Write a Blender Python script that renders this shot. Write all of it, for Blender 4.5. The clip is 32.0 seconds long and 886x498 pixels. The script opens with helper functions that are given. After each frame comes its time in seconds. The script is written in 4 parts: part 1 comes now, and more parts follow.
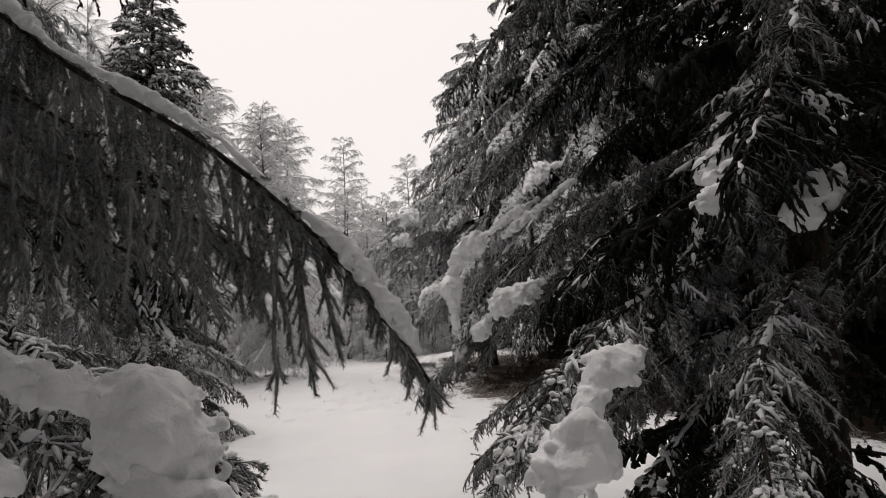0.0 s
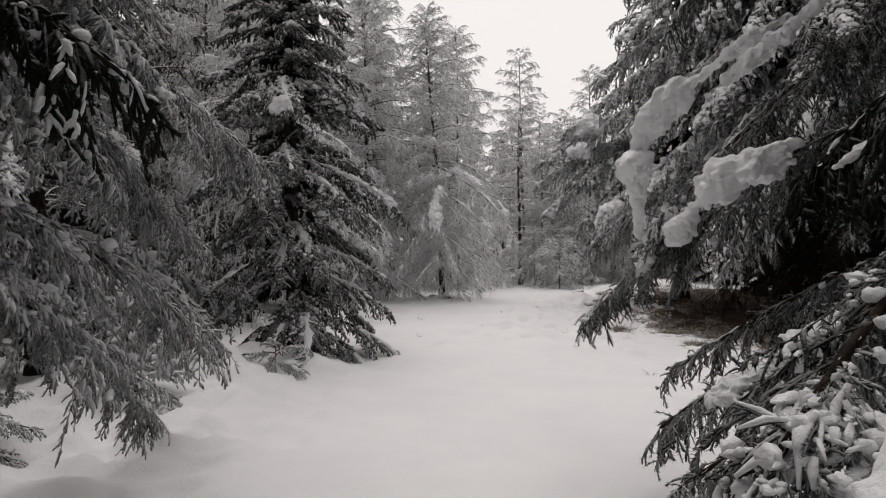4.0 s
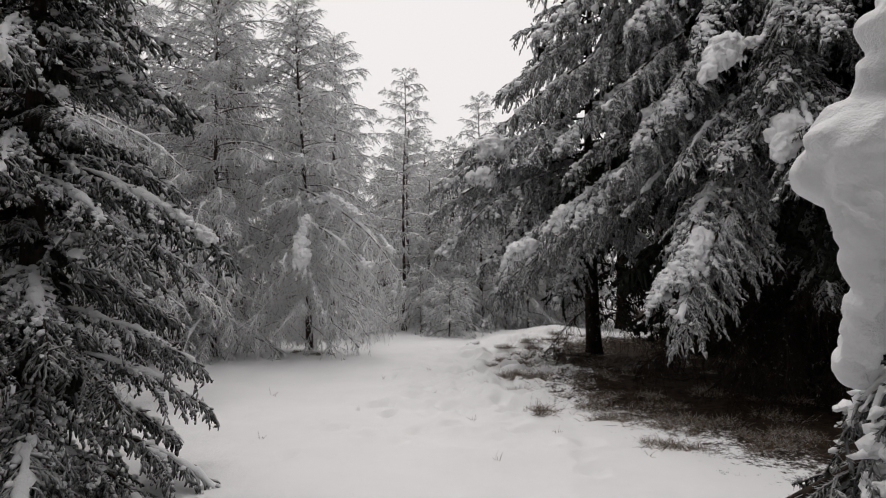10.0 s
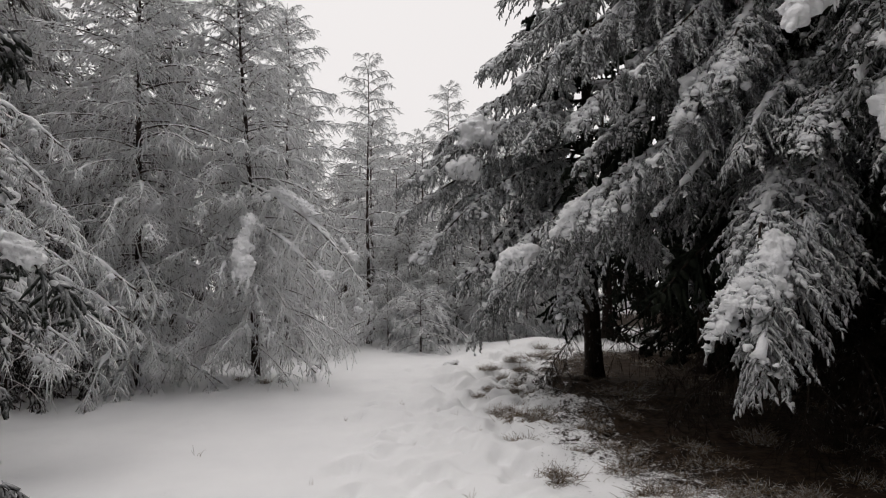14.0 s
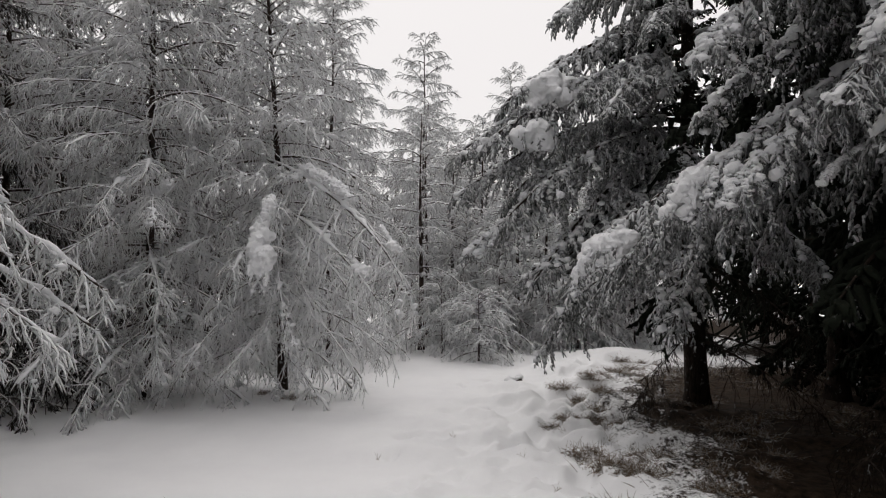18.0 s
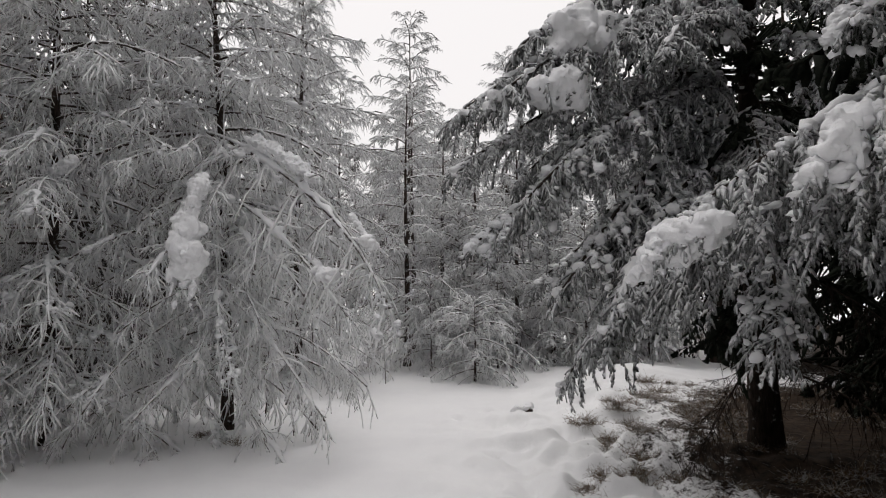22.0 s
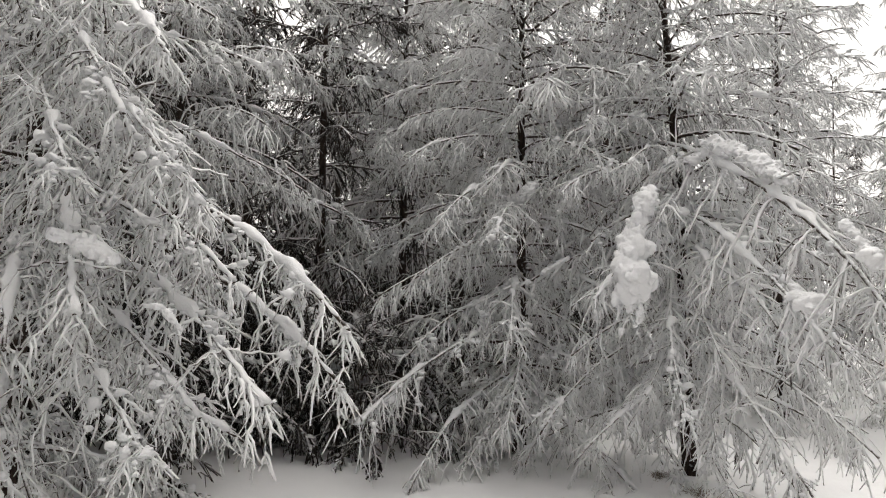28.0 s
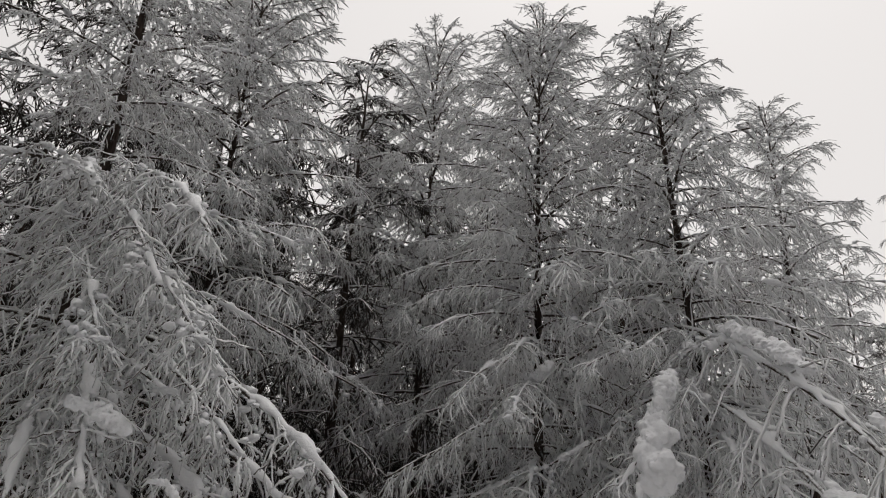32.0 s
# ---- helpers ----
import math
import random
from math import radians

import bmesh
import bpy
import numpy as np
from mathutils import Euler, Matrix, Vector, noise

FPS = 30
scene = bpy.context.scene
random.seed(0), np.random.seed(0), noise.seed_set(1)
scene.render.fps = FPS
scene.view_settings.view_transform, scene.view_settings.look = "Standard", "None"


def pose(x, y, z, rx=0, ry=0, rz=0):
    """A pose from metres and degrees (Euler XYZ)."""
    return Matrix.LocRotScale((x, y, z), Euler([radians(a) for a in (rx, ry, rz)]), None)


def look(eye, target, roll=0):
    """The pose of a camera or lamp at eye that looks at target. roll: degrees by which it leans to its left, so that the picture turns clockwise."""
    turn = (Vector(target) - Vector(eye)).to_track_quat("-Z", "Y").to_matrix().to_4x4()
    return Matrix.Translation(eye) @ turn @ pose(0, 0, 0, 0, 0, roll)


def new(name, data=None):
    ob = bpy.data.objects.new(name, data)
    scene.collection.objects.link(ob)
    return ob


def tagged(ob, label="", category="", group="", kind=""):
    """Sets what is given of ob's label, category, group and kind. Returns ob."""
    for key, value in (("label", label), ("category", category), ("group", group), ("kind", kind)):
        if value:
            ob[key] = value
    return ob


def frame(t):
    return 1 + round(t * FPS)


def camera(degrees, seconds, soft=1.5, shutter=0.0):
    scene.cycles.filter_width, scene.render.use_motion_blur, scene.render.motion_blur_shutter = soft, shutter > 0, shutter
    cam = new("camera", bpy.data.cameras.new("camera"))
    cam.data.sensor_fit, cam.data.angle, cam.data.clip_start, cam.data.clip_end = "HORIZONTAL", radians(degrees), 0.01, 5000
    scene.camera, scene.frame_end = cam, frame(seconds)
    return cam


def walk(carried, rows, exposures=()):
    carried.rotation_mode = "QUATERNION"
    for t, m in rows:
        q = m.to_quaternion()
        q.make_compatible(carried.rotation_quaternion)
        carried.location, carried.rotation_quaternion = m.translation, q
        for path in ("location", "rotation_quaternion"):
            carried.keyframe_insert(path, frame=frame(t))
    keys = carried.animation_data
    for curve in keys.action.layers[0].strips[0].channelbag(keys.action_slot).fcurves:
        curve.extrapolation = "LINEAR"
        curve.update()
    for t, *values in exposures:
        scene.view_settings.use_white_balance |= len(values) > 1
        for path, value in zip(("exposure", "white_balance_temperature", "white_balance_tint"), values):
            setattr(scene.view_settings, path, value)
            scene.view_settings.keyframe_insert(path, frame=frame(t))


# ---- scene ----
cam = camera(70.8, 32.0, soft=1.1)
PATH = [
    (0, (0.570, 2.100, 1.419), (0.446, 4.086, 1.614), -2.7),
    (0.5, (0.569, 2.279, 1.428), (0.414, 4.271, 1.524), -3.1),
    (1, (0.580, 2.487, 1.391), (0.371, 4.474, 1.481), -3.5),
    (1.5, (0.605, 2.705, 1.350), (0.287, 4.677, 1.435), -2.5),
    (2, (0.598, 2.879, 1.311), (0.158, 4.824, 1.451), -2.2),
    (2.5, (0.568, 3.011, 1.247), (0.048, 4.941, 1.308), -1.6),
    (3, (0.528, 3.188, 1.204), (-0.048, 5.103, 1.243), -1.0),
    (3.5, (0.500, 3.438, 1.210), (-0.179, 5.320, 1.231), -1.0),
    (4, (0.499, 3.510, 1.192), (-0.191, 5.387, 1.184), -0.8),
    (4.5, (0.490, 3.724, 1.231), (-0.175, 5.609, 1.157), -0.3),
    (6.5, (0.295, 4.474, 1.317), (-0.410, 6.345, 1.257), 2.2),
    (7, (0.179, 4.690, 1.329), (-0.425, 6.596, 1.272), 2.3),
    (7.5, (0.100, 4.866, 1.345), (-0.422, 6.795, 1.265), 1.4),
    (8, (0.006, 5.123, 1.374), (-0.510, 7.055, 1.352), 0.1),
    (8.5, (-0.036, 5.319, 1.387), (-0.529, 7.257, 1.420), -0.2),
    (9, (-0.059, 5.440, 1.404), (-0.486, 7.394, 1.433), -0.1),
    (9.5, (-0.113, 5.650, 1.417), (-0.518, 7.608, 1.435), -0.5),
    (10, (-0.180, 5.872, 1.405), (-0.498, 7.845, 1.496), -0.2),
    (10.5, (-0.260, 6.129, 1.448), (-0.567, 8.105, 1.473), 0.4),
    (11, (-0.307, 6.353, 1.458), (-0.564, 8.336, 1.473), -0.0),
    (11.5, (-0.325, 6.513, 1.457), (-0.620, 8.490, 1.515), 0.4),
    (12, (-0.372, 6.697, 1.477), (-0.664, 8.675, 1.534), 0.8),
    (12.5, (-0.431, 6.872, 1.503), (-0.727, 8.850, 1.548), 0.9),
    (13, (-0.524, 7.079, 1.540), (-0.782, 9.056, 1.699), 0.6),
    (13.5, (-0.587, 7.272, 1.550), (-0.820, 9.254, 1.692), -0.3),
    (14, (-0.622, 7.572, 1.585), (-0.820, 9.560, 1.671), -0.6),
    (14.5, (-0.650, 7.736, 1.548), (-0.811, 9.726, 1.662), -0.4),
    (16.5, (-0.728, 8.572, 1.532), (-0.976, 10.553, 1.643), -1.5),
    (17, (-0.751, 8.764, 1.581), (-1.046, 10.741, 1.640), -1.2),
    (17.5, (-0.797, 9.136, 1.563), (-1.123, 11.107, 1.659), -0.9),
    (18, (-0.813, 9.237, 1.544), (-1.203, 11.196, 1.633), 0.0),
    (18.5, (-0.849, 9.390, 1.576), (-1.248, 11.349, 1.638), 0.6),
    (19, (-0.879, 9.613, 1.628), (-1.249, 11.573, 1.771), -0.2),
    (19.5, (-0.936, 9.807, 1.564), (-1.271, 11.774, 1.702), -0.3),
    (20, (-0.925, 10.080, 1.545), (-1.258, 12.050, 1.629), -0.7),
    (20.5, (-0.961, 10.363, 1.498), (-1.351, 12.320, 1.635), -1.4),
    (21, (-1.034, 10.537, 1.534), (-1.412, 12.500, 1.586), -0.3),
    (21.5, (-1.127, 10.720, 1.544), (-1.470, 12.690, 1.581), -0.1),
    (22, (-1.200, 10.940, 1.560), (-1.547, 12.907, 1.662), -0.3),
    (22.5, (-1.205, 11.165, 1.607), (-1.601, 13.125, 1.676), -0.9),
    (23, (-1.261, 11.350, 1.620), (-1.818, 13.269, 1.688), -1.8),
    (23.5, (-1.346, 11.479, 1.632), (-2.140, 13.310, 1.752), -0.3),
    (24, (-1.388, 11.538, 1.642), (-2.383, 13.269, 1.762), 1.1),
    (24.5, (-1.389, 11.583, 1.639), (-2.556, 13.204, 1.743), 1.4),
    (25, (-1.372, 11.594, 1.611), (-2.665, 13.117, 1.703), 1.4),
    (25.5, (-1.485, 11.634, 1.612), (-2.850, 13.093, 1.692), 0.6),
    (27.5, (-1.349, 11.585, 1.609), (-2.904, 12.841, 1.685), 1.2),
    (28, (-1.357, 11.586, 1.610), (-2.929, 12.813, 1.762), 1.0),
    (28.5, (-1.348, 11.578, 1.604), (-2.927, 12.781, 1.849), 1.3),
    (29, (-1.340, 11.579, 1.611), (-2.922, 12.757, 1.940), 1.8),
    (29.5, (-1.341, 11.564, 1.615), (-2.916, 12.726, 2.023), 2.1),
    (30, (-1.344, 11.553, 1.627), (-2.917, 12.696, 2.096), 2.7),
    (30.5, (-1.347, 11.564, 1.624), (-2.916, 12.679, 2.167), 2.9),
    (31, (-1.390, 11.595, 1.614), (-2.943, 12.698, 2.224), 3.0),
    (31.5, (-1.343, 11.552, 1.630), (-2.880, 12.659, 2.272), 3.0),
    (32, (-1.332, 11.539, 1.632), (-2.853, 12.643, 2.317), 3.3),
]
walk(cam, [(t, look(eye, target, roll)) for t, eye, target, roll in PATH], exposures=[(0, 0.14, 6800, 14), (4, 0.10, 6700, 13), (9, 0.06, 6600, 12), (14, 0.04, 6600, 12), (23, 0.16, 6550, 12), (25, 0.24, 6550, 11), (27.5, 0.82, 6750, 10), (28.3, 0.84, 6850, 10), (29, 0.72, 6900, 10), (30, 0.42, 6750, 10), (31, 0.12, 6650, 11), (32, -0.06, 6650, 11)])

# ---- light ----
world = bpy.data.worlds.new("overcast_sky")
scene.world = world
world.use_nodes = True
wn, wl = world.node_tree.nodes, world.node_tree.links
wn.clear()
sky = wn.new("ShaderNodeTexSky")
sky.sky_type, sky.sun_disc = "NISHITA", False
sky.sun_elevation, sky.sun_rotation = radians(65), radians(-28)
sky.air_density, sky.dust_density = 1.0, 6.0
grey = wn.new("ShaderNodeHueSaturation")
grey.inputs["Saturation"].default_value = 0.12
cloud = wn.new("ShaderNodeMixRGB")
cloud.inputs[0].default_value = 0.88
cloud.inputs[2].default_value = (9.0, 8.85, 8.8, 1)
back = wn.new("ShaderNodeBackground")
back.inputs["Strength"].default_value = 0.097
out = wn.new("ShaderNodeOutputWorld")
wl.new(sky.outputs[0], grey.inputs["Color"])
wl.new(grey.outputs[0], cloud.inputs[1])
wl.new(cloud.outputs[0], back.inputs[0])
wl.new(back.outputs[0], out.inputs[0])

sun = new("sun", bpy.data.lights.new("sun", "SUN"))
sun.data.energy, sun.data.angle, sun.data.color = 0.8, radians(60), (1.0, 0.98, 0.95)
sun.matrix_world = look((0, 0, 30), (3.5, -6.5, 14))

# ---- materials ----


class Nodes:
    """A short hand for building a node material."""

    def __init__(self, name):
        self.mat = bpy.data.materials.new(name)
        self.mat.use_nodes = True
        self.tree = self.mat.node_tree
        self.bsdf = self.tree.nodes["Principled BSDF"]

    def add(self, kind, **values):
        node = self.tree.nodes.new(kind)
        for key, value in values.items():
            node.inputs[key].default_value = value
        return node

    def link(self, a, b):
        self.tree.links.new(a, b)

    def noise(self, scale, detail=3.0, rough=0.6, coord=None):
        n = self.add("ShaderNodeTexNoise", Scale=scale, Detail=detail, Roughness=rough)
        if coord is None:
            coord = self.geo().outputs["Position"]
        self.link(coord, n.inputs["Vector"])
        return n.outputs["Fac"]

    def geo(self):
        return self.add("ShaderNodeNewGeometry")

    def math(self, op, a, b):
        n = self.tree.nodes.new("ShaderNodeMath")
        n.operation = op
        for i, v in enumerate((a, b)):
            if isinstance(v, (int, float)):
                n.inputs[i].default_value = v
            else:
                self.link(v, n.inputs[i])
        return n.outputs[0]

    def ramp(self, fac, lo, hi):
        n = self.add("ShaderNodeMapRange")
        n.inputs["From Min"].default_value, n.inputs["From Max"].default_value = lo, hi
        self.link(fac, n.inputs["Value"])
        return n.outputs[0]

    def mix(self, fac, a, b):
        n = self.tree.nodes.new("ShaderNodeMixRGB")
        for i, v in enumerate((fac, a, b)):
            if isinstance(v, (int, float)):
                n.inputs[i].default_value = v
            elif isinstance(v, tuple):
                n.inputs[i].default_value = (*v, 1)
            else:
                self.link(v, n.inputs[i])
        return n.outputs[0]

    def up(self):
        n = self.tree.nodes.new("ShaderNodeSeparateXYZ")
        self.link(self.geo().outputs["Normal"], n.inputs[0])
        return n.outputs["Z"]

    def finish(self, colour, rough=0.7, bump=None, strength=0.3, distance=0.01, gloss=0.08):
        if isinstance(colour, tuple):
            self.bsdf.inputs["Base Color"].default_value = (*colour, 1)
        else:
            self.link(colour, self.bsdf.inputs["Base Color"])
        self.bsdf.inputs["Roughness"].default_value = rough
        self.bsdf.inputs["Specular IOR Level"].default_value = gloss
        if bump is not None:
            b = self.add("ShaderNodeBump", Strength=strength, Distance=distance)
            self.link(bump, b.inputs["Height"])
            self.link(b.outputs[0], self.bsdf.inputs["Normal"])
        return self.mat


def snow_material():
    n = Nodes("snow")
    fine, broad = n.noise(90, 4), n.noise(3.0, 3)
    c = n.mix(n.ramp(broad, 0.3, 0.7), (0.85, 0.855, 0.875), (0.92, 0.922, 0.93))
    h = n.math("ADD", n.math("MULTIPLY", fine, 0.5), n.noise(24, 5, 0.7))
    return n.finish(c, 0.7, h, 0.55, 0.015, 0.2)


def ground_material():
    """Snow on the clearing, with needle litter and dead grass where the spruces keep the snow off; farther east litter
    stands in for shade.
    """
    n = Nodes("snowy_ground")
    att = n.tree.nodes.new("ShaderNodeAttribute")
    att.attribute_name = "litter"
    ragged = n.math("ADD", att.outputs["Fac"], n.math("MULTIPLY", n.math("SUBTRACT", n.noise(4.0, 6, 0.75), 0.5), 1.3))
    ragged = n.math("ADD", ragged, n.math("MULTIPLY", n.math("SUBTRACT", n.noise(26, 5, 0.75), 0.5), 1.2))
    bare = n.ramp(ragged, 0.42, 0.62)
    snow = n.mix(n.ramp(n.noise(1.1, 4), 0.3, 0.7), (0.88, 0.88, 0.89), (0.93, 0.93, 0.935))
    litter = n.mix(n.ramp(n.noise(14, 5), 0.35, 0.65), (0.010, 0.007, 0.005), (0.055, 0.037, 0.025))
    # Fewer specks deep in the litter, so its colour carries the dark there.
    speck = n.math("SUBTRACT", n.noise(60, 4), n.math("MULTIPLY", n.ramp(att.outputs["Fac"], 0.7, 1.0), 0.12))
    litter = n.mix(n.ramp(speck, 0.62, 0.74), litter, (0.55, 0.54, 0.53))
    h = n.math("ADD", n.math("MULTIPLY", n.noise(60, 4), 0.5), n.noise(9, 5))
    return n.finish(n.mix(bare, snow, litter), 0.75, h, 0.4, 0.02)


def needle_material(name, low, high, most=0.7):
    """Dark spruce needles; frost and dry snow lie on what faces up, in patches."""
    n = Nodes(name)
    green = n.mix(n.ramp(n.noise(2.0, 3), 0.3, 0.7), (0.007, 0.009, 0.007), (0.018, 0.023, 0.015))
    green = n.mix(n.ramp(n.noise(50, 3), 0.58, 0.75), green, (0.034, 0.027, 0.018))
    f = n.math("MULTIPLY", n.up(), 0.46)
    f = n.math("ADD", f, n.math("MULTIPLY", n.math("SUBTRACT", n.noise(4.5, 3, 0.6), 0.5), 1.1))
    f = n.math("ADD", f, n.math("MULTIPLY", n.math("SUBTRACT", n.noise(85, 4, 0.85), 0.5), 1.25))
    frost = n.math("MULTIPLY", n.ramp(f, low, high), most)
    return n.finish(n.mix(frost, green, (0.78, 0.79, 0.80)), 0.75, n.noise(160, 3), 0.5, 0.005)


def rime_material(name, dark, low, high):
    n = Nodes(name)
    f = n.math("ADD", n.math("MULTIPLY", n.up(), 0.36), n.noise(34, 5, 0.7))
    f = n.math("ADD", f, n.math("MULTIPLY", n.math("SUBTRACT", n.noise(0.9, 2), 0.5), 0.3))
    f = n.math("ADD", f, n.math("MULTIPLY", n.math("SUBTRACT", n.geo().outputs["Random Per Island"], 0.5), 0.75))
    frost = n.ramp(f, low, high)
    return n.finish(n.mix(frost, dark, (0.90, 0.905, 0.91)), 0.7, n.noise(150, 3), 0.5, 0.004)


def bark_material(name, dark, light, frost):
    n = Nodes(name)
    m = n.add("ShaderNodeMapping")
    m.inputs["Scale"].default_value = (1, 1, 0.25)
    n.link(n.geo().outputs["Position"], m.inputs["Vector"])
    grain = n.noise(38, 5, 0.7, m.outputs[0])
    c = n.mix(n.ramp(grain, 0.35, 0.65), dark, light)
    c = n.mix(n.ramp(n.noise(12, 4), 0.62 - frost, 0.75 - frost), c, (0.6, 0.61, 0.62))
    return n.finish(c, 0.85, grain, 0.8, 0.01)


def grass_material():
    n = Nodes("dead_grass")
    r = n.geo().outputs["Random Per Island"]
    c = n.mix(r, (0.07, 0.045, 0.026), (0.22, 0.15, 0.085))
    return n.finish(n.mix(n.ramp(n.noise(30, 4), 0.46, 0.66), c, (0.70, 0.70, 0.70)), 0.8)


SNOW = snow_material()
GROUND = ground_material()
NEEDLES = needle_material("frosted_spruce_needles", -0.52, 0.34, 0.90)
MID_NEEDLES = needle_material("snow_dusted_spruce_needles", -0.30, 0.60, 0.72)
# Almost no frost: the colour stands in for shade inside crowns and deep woods.
DIM_NEEDLES = needle_material("unfrosted_shade_spruce_needles", 0.6, 1.4)
# Less frost here puts the dark of the near crowns into the colour.
DARK_NEEDLES = needle_material("light_frost_shade_spruce_needles", 0.12, 0.95, 0.5)
RIME = rime_material("rimed_larch_twigs", (0.050, 0.040, 0.034), -0.17, 0.26)
THICK_RIME = rime_material("thickly_rimed_larch_twigs", (0.075, 0.060, 0.050), -0.08, 0.30)
# Thin rime over darker wood: the shade within the stand is put into colour.
SHADE_RIME = rime_material("thin_rime_shade_larch_twigs", (0.036, 0.029, 0.025), 0.48, 1.05)
RIME_TWIG = rime_material("rimed_dark_branch", (0.06, 0.045, 0.035), 0.50, 0.80)
BARK = bark_material("larch_bark", (0.018, 0.013, 0.011), (0.075, 0.055, 0.045), 0.03)
SPRUCE_BARK = bark_material("spruce_bark", (0.014, 0.011, 0.009), (0.055, 0.041, 0.033), 0.0)
GRASS = grass_material()

# ---- mesh tools ----
rng = np.random.default_rng(7)


class Soup:
    """Gathers triangles and makes one mesh of them."""

    def __init__(self):
        self.v, self.f, self.m, self.n = [], [], [], 0

    def add(self, verts, faces, mat=0):
        self.v.append(verts.reshape(-1, 3))
        self.f.append(faces.reshape(-1, 3) + self.n)
        self.m.append(np.full(len(self.f[-1]), mat))
        self.n += len(self.v[-1])

    def mesh(self, name, mats, smooth=True):
        v, f, m = np.concatenate(self.v), np.concatenate(self.f), np.concatenate(self.m)
        me = bpy.data.meshes.new(name)
        me.vertices.add(len(v))
        me.vertices.foreach_set("co", v.astype(np.float32).ravel())
        me.loops.add(f.size)
        me.loops.foreach_set("vertex_index", f.astype(np.int32).ravel())
        me.polygons.add(len(f))
        me.polygons.foreach_set("loop_start", np.arange(0, f.size, 3, dtype=np.int32))
        me.polygons.foreach_set("material_index", m.astype(np.int32))
        me.polygons.foreach_set("use_smooth", np.full(len(f), smooth))
        for mat in mats:
            me.materials.append(mat)
        me.update(calc_edges=True)
        return me


def unit(a):
    return a / np.maximum(np.linalg.norm(a, axis=-1, keepdims=True), 1e-9)


def sweeps(P, R, sides, jitter=0.0, flat=1.0):
    """Tubes along N polylines P (N, S, 3) with radii R (N, S). Returns vertices (N, S, sides, 3) and faces."""
    N, S, _ = P.shape
    t = unit(np.gradient(P, axis=1))
    ref = np.where(np.abs(t[..., 2:3]) > 0.85, np.array([1.0, 0, 0]), np.array([0, 0, 1.0]))
    a = unit(np.cross(t, ref))
    b = np.cross(a, t)
    ang = np.arange(sides) * 2 * np.pi / sides
    rr = R[..., None] * (1 + jitter * rng.uniform(-1, 1, (N, S, sides)))
    V = P[:, :, None] + a[:, :, None] * (np.cos(ang) * rr)[..., None] + b[:, :, None] * (np.sin(ang) * rr * flat)[..., None]
    i = np.arange(N * S * sides).reshape(N, S, sides)
    p, q = i[:, :-1], i[:, 1:]
    p2, q2 = np.roll(p, -1, 2), np.roll(q, -1, 2)
    F = [np.stack([p, q, p2], -1).reshape(-1, 3), np.stack([p2, q, q2], -1).reshape(-1, 3)]
    for k in range(2, sides):
        F.append(np.stack([i[:, -1, 0], i[:, -1, k], i[:, -1, k - 1]], -1))
    return V, np.concatenate(F)


def along(P, u):
    """Points and tangents of polylines P (N, S, 3) at parameters u (N, K)."""
    S = P.shape[1]
    x = np.clip(u * (S - 1), 0, S - 1.001)
    k = x.astype(int)
    w = (x - k)[..., None]
    n = np.arange(len(P))[:, None]
    p, q = P[n, k], P[n, k + 1]
    return p * (1 - w) + q * w, unit(q - p)


def needles(soup, P, count, length, width, lean=0.75, mat=0):
    N = len(P)
    u = (np.arange(count) + rng.uniform(0, 1, (N, count))) / count
    p, t = along(P, u)
    r = unit(np.cross(t, unit(rng.normal(size=p.shape))))
    d = unit(t * lean + r)
    s = unit(np.cross(d, rng.normal(size=p.shape)))
    ln = length * rng.uniform(0.7, 1.2, (N, count, 1))
    V = np.stack([p - s * width, p + s * width, p + d * ln], 2)
    soup.add(V, np.arange(V.size // 3).reshape(-1, 3), mat)


def drooped(start, way, length, droop, S, side=0.0):
    """Polylines from start along way (unit), sagging by droop * length at the end."""
    s = np.linspace(0, 1, S)
    P = start[:, None] + way[:, None] * (s[None, :, None] * length[:, None, None])
    P[..., 2] -= droop[:, None] * length[:, None] * s[None] ** 1.7
    return P


LUMPS = [(unit(rng.normal(size=3)) * k, rng.uniform(0, 6.28), 1 / k**0.8) for k in np.geomspace(7, 70, 16)]


def lumpy(V):
    return sum(a * np.sin(V @ k + ph) for k, ph, a in LUMPS) / 0.24


def axis_line(L, rise, fall, S, rand):
    s = np.linspace(0, 1, S)
    y = L * 0.05 * np.sin(s * rand.uniform(2, 5) + rand.uniform(0, 6)) * s
    return np.stack([L * s, y, L * (rise * s - fall * s**2)], -1)


def blobs(soup, C, R, seed, nu=8, nv=5, rough=0.32):
    """Rounded clods of snow at centres C (N, 3) with half-axes R (N, 3)."""
    th = np.linspace(0, np.pi, nv + 1)
    ph = np.arange(nu) * 2 * np.pi / nu
    D = np.stack([np.sin(th)[:, None] * np.cos(ph), np.sin(th)[:, None] * np.sin(ph), np.cos(th)[:, None] + 0 * ph], -1)
    V = C[:, None, None] + D[None] * R[:, None, None]
    size = R.mean(-1)[:, None, None]
    V = V + D[None] * (lumpy(V * (0.16 / size)[..., None] + seed) * size * rough)[..., None]
    i = np.arange(len(C) * (nv + 1) * nu).reshape(len(C), nv + 1, nu)
    p, q = i[:, :-1], i[:, 1:]
    p2, q2 = np.roll(p, -1, 2), np.roll(q, -1, 2)
    soup.add(V, np.concatenate([np.stack([p, q, p2], -1).reshape(-1, 3), np.stack([p2, q, q2], -1).reshape(-1, 3)]))


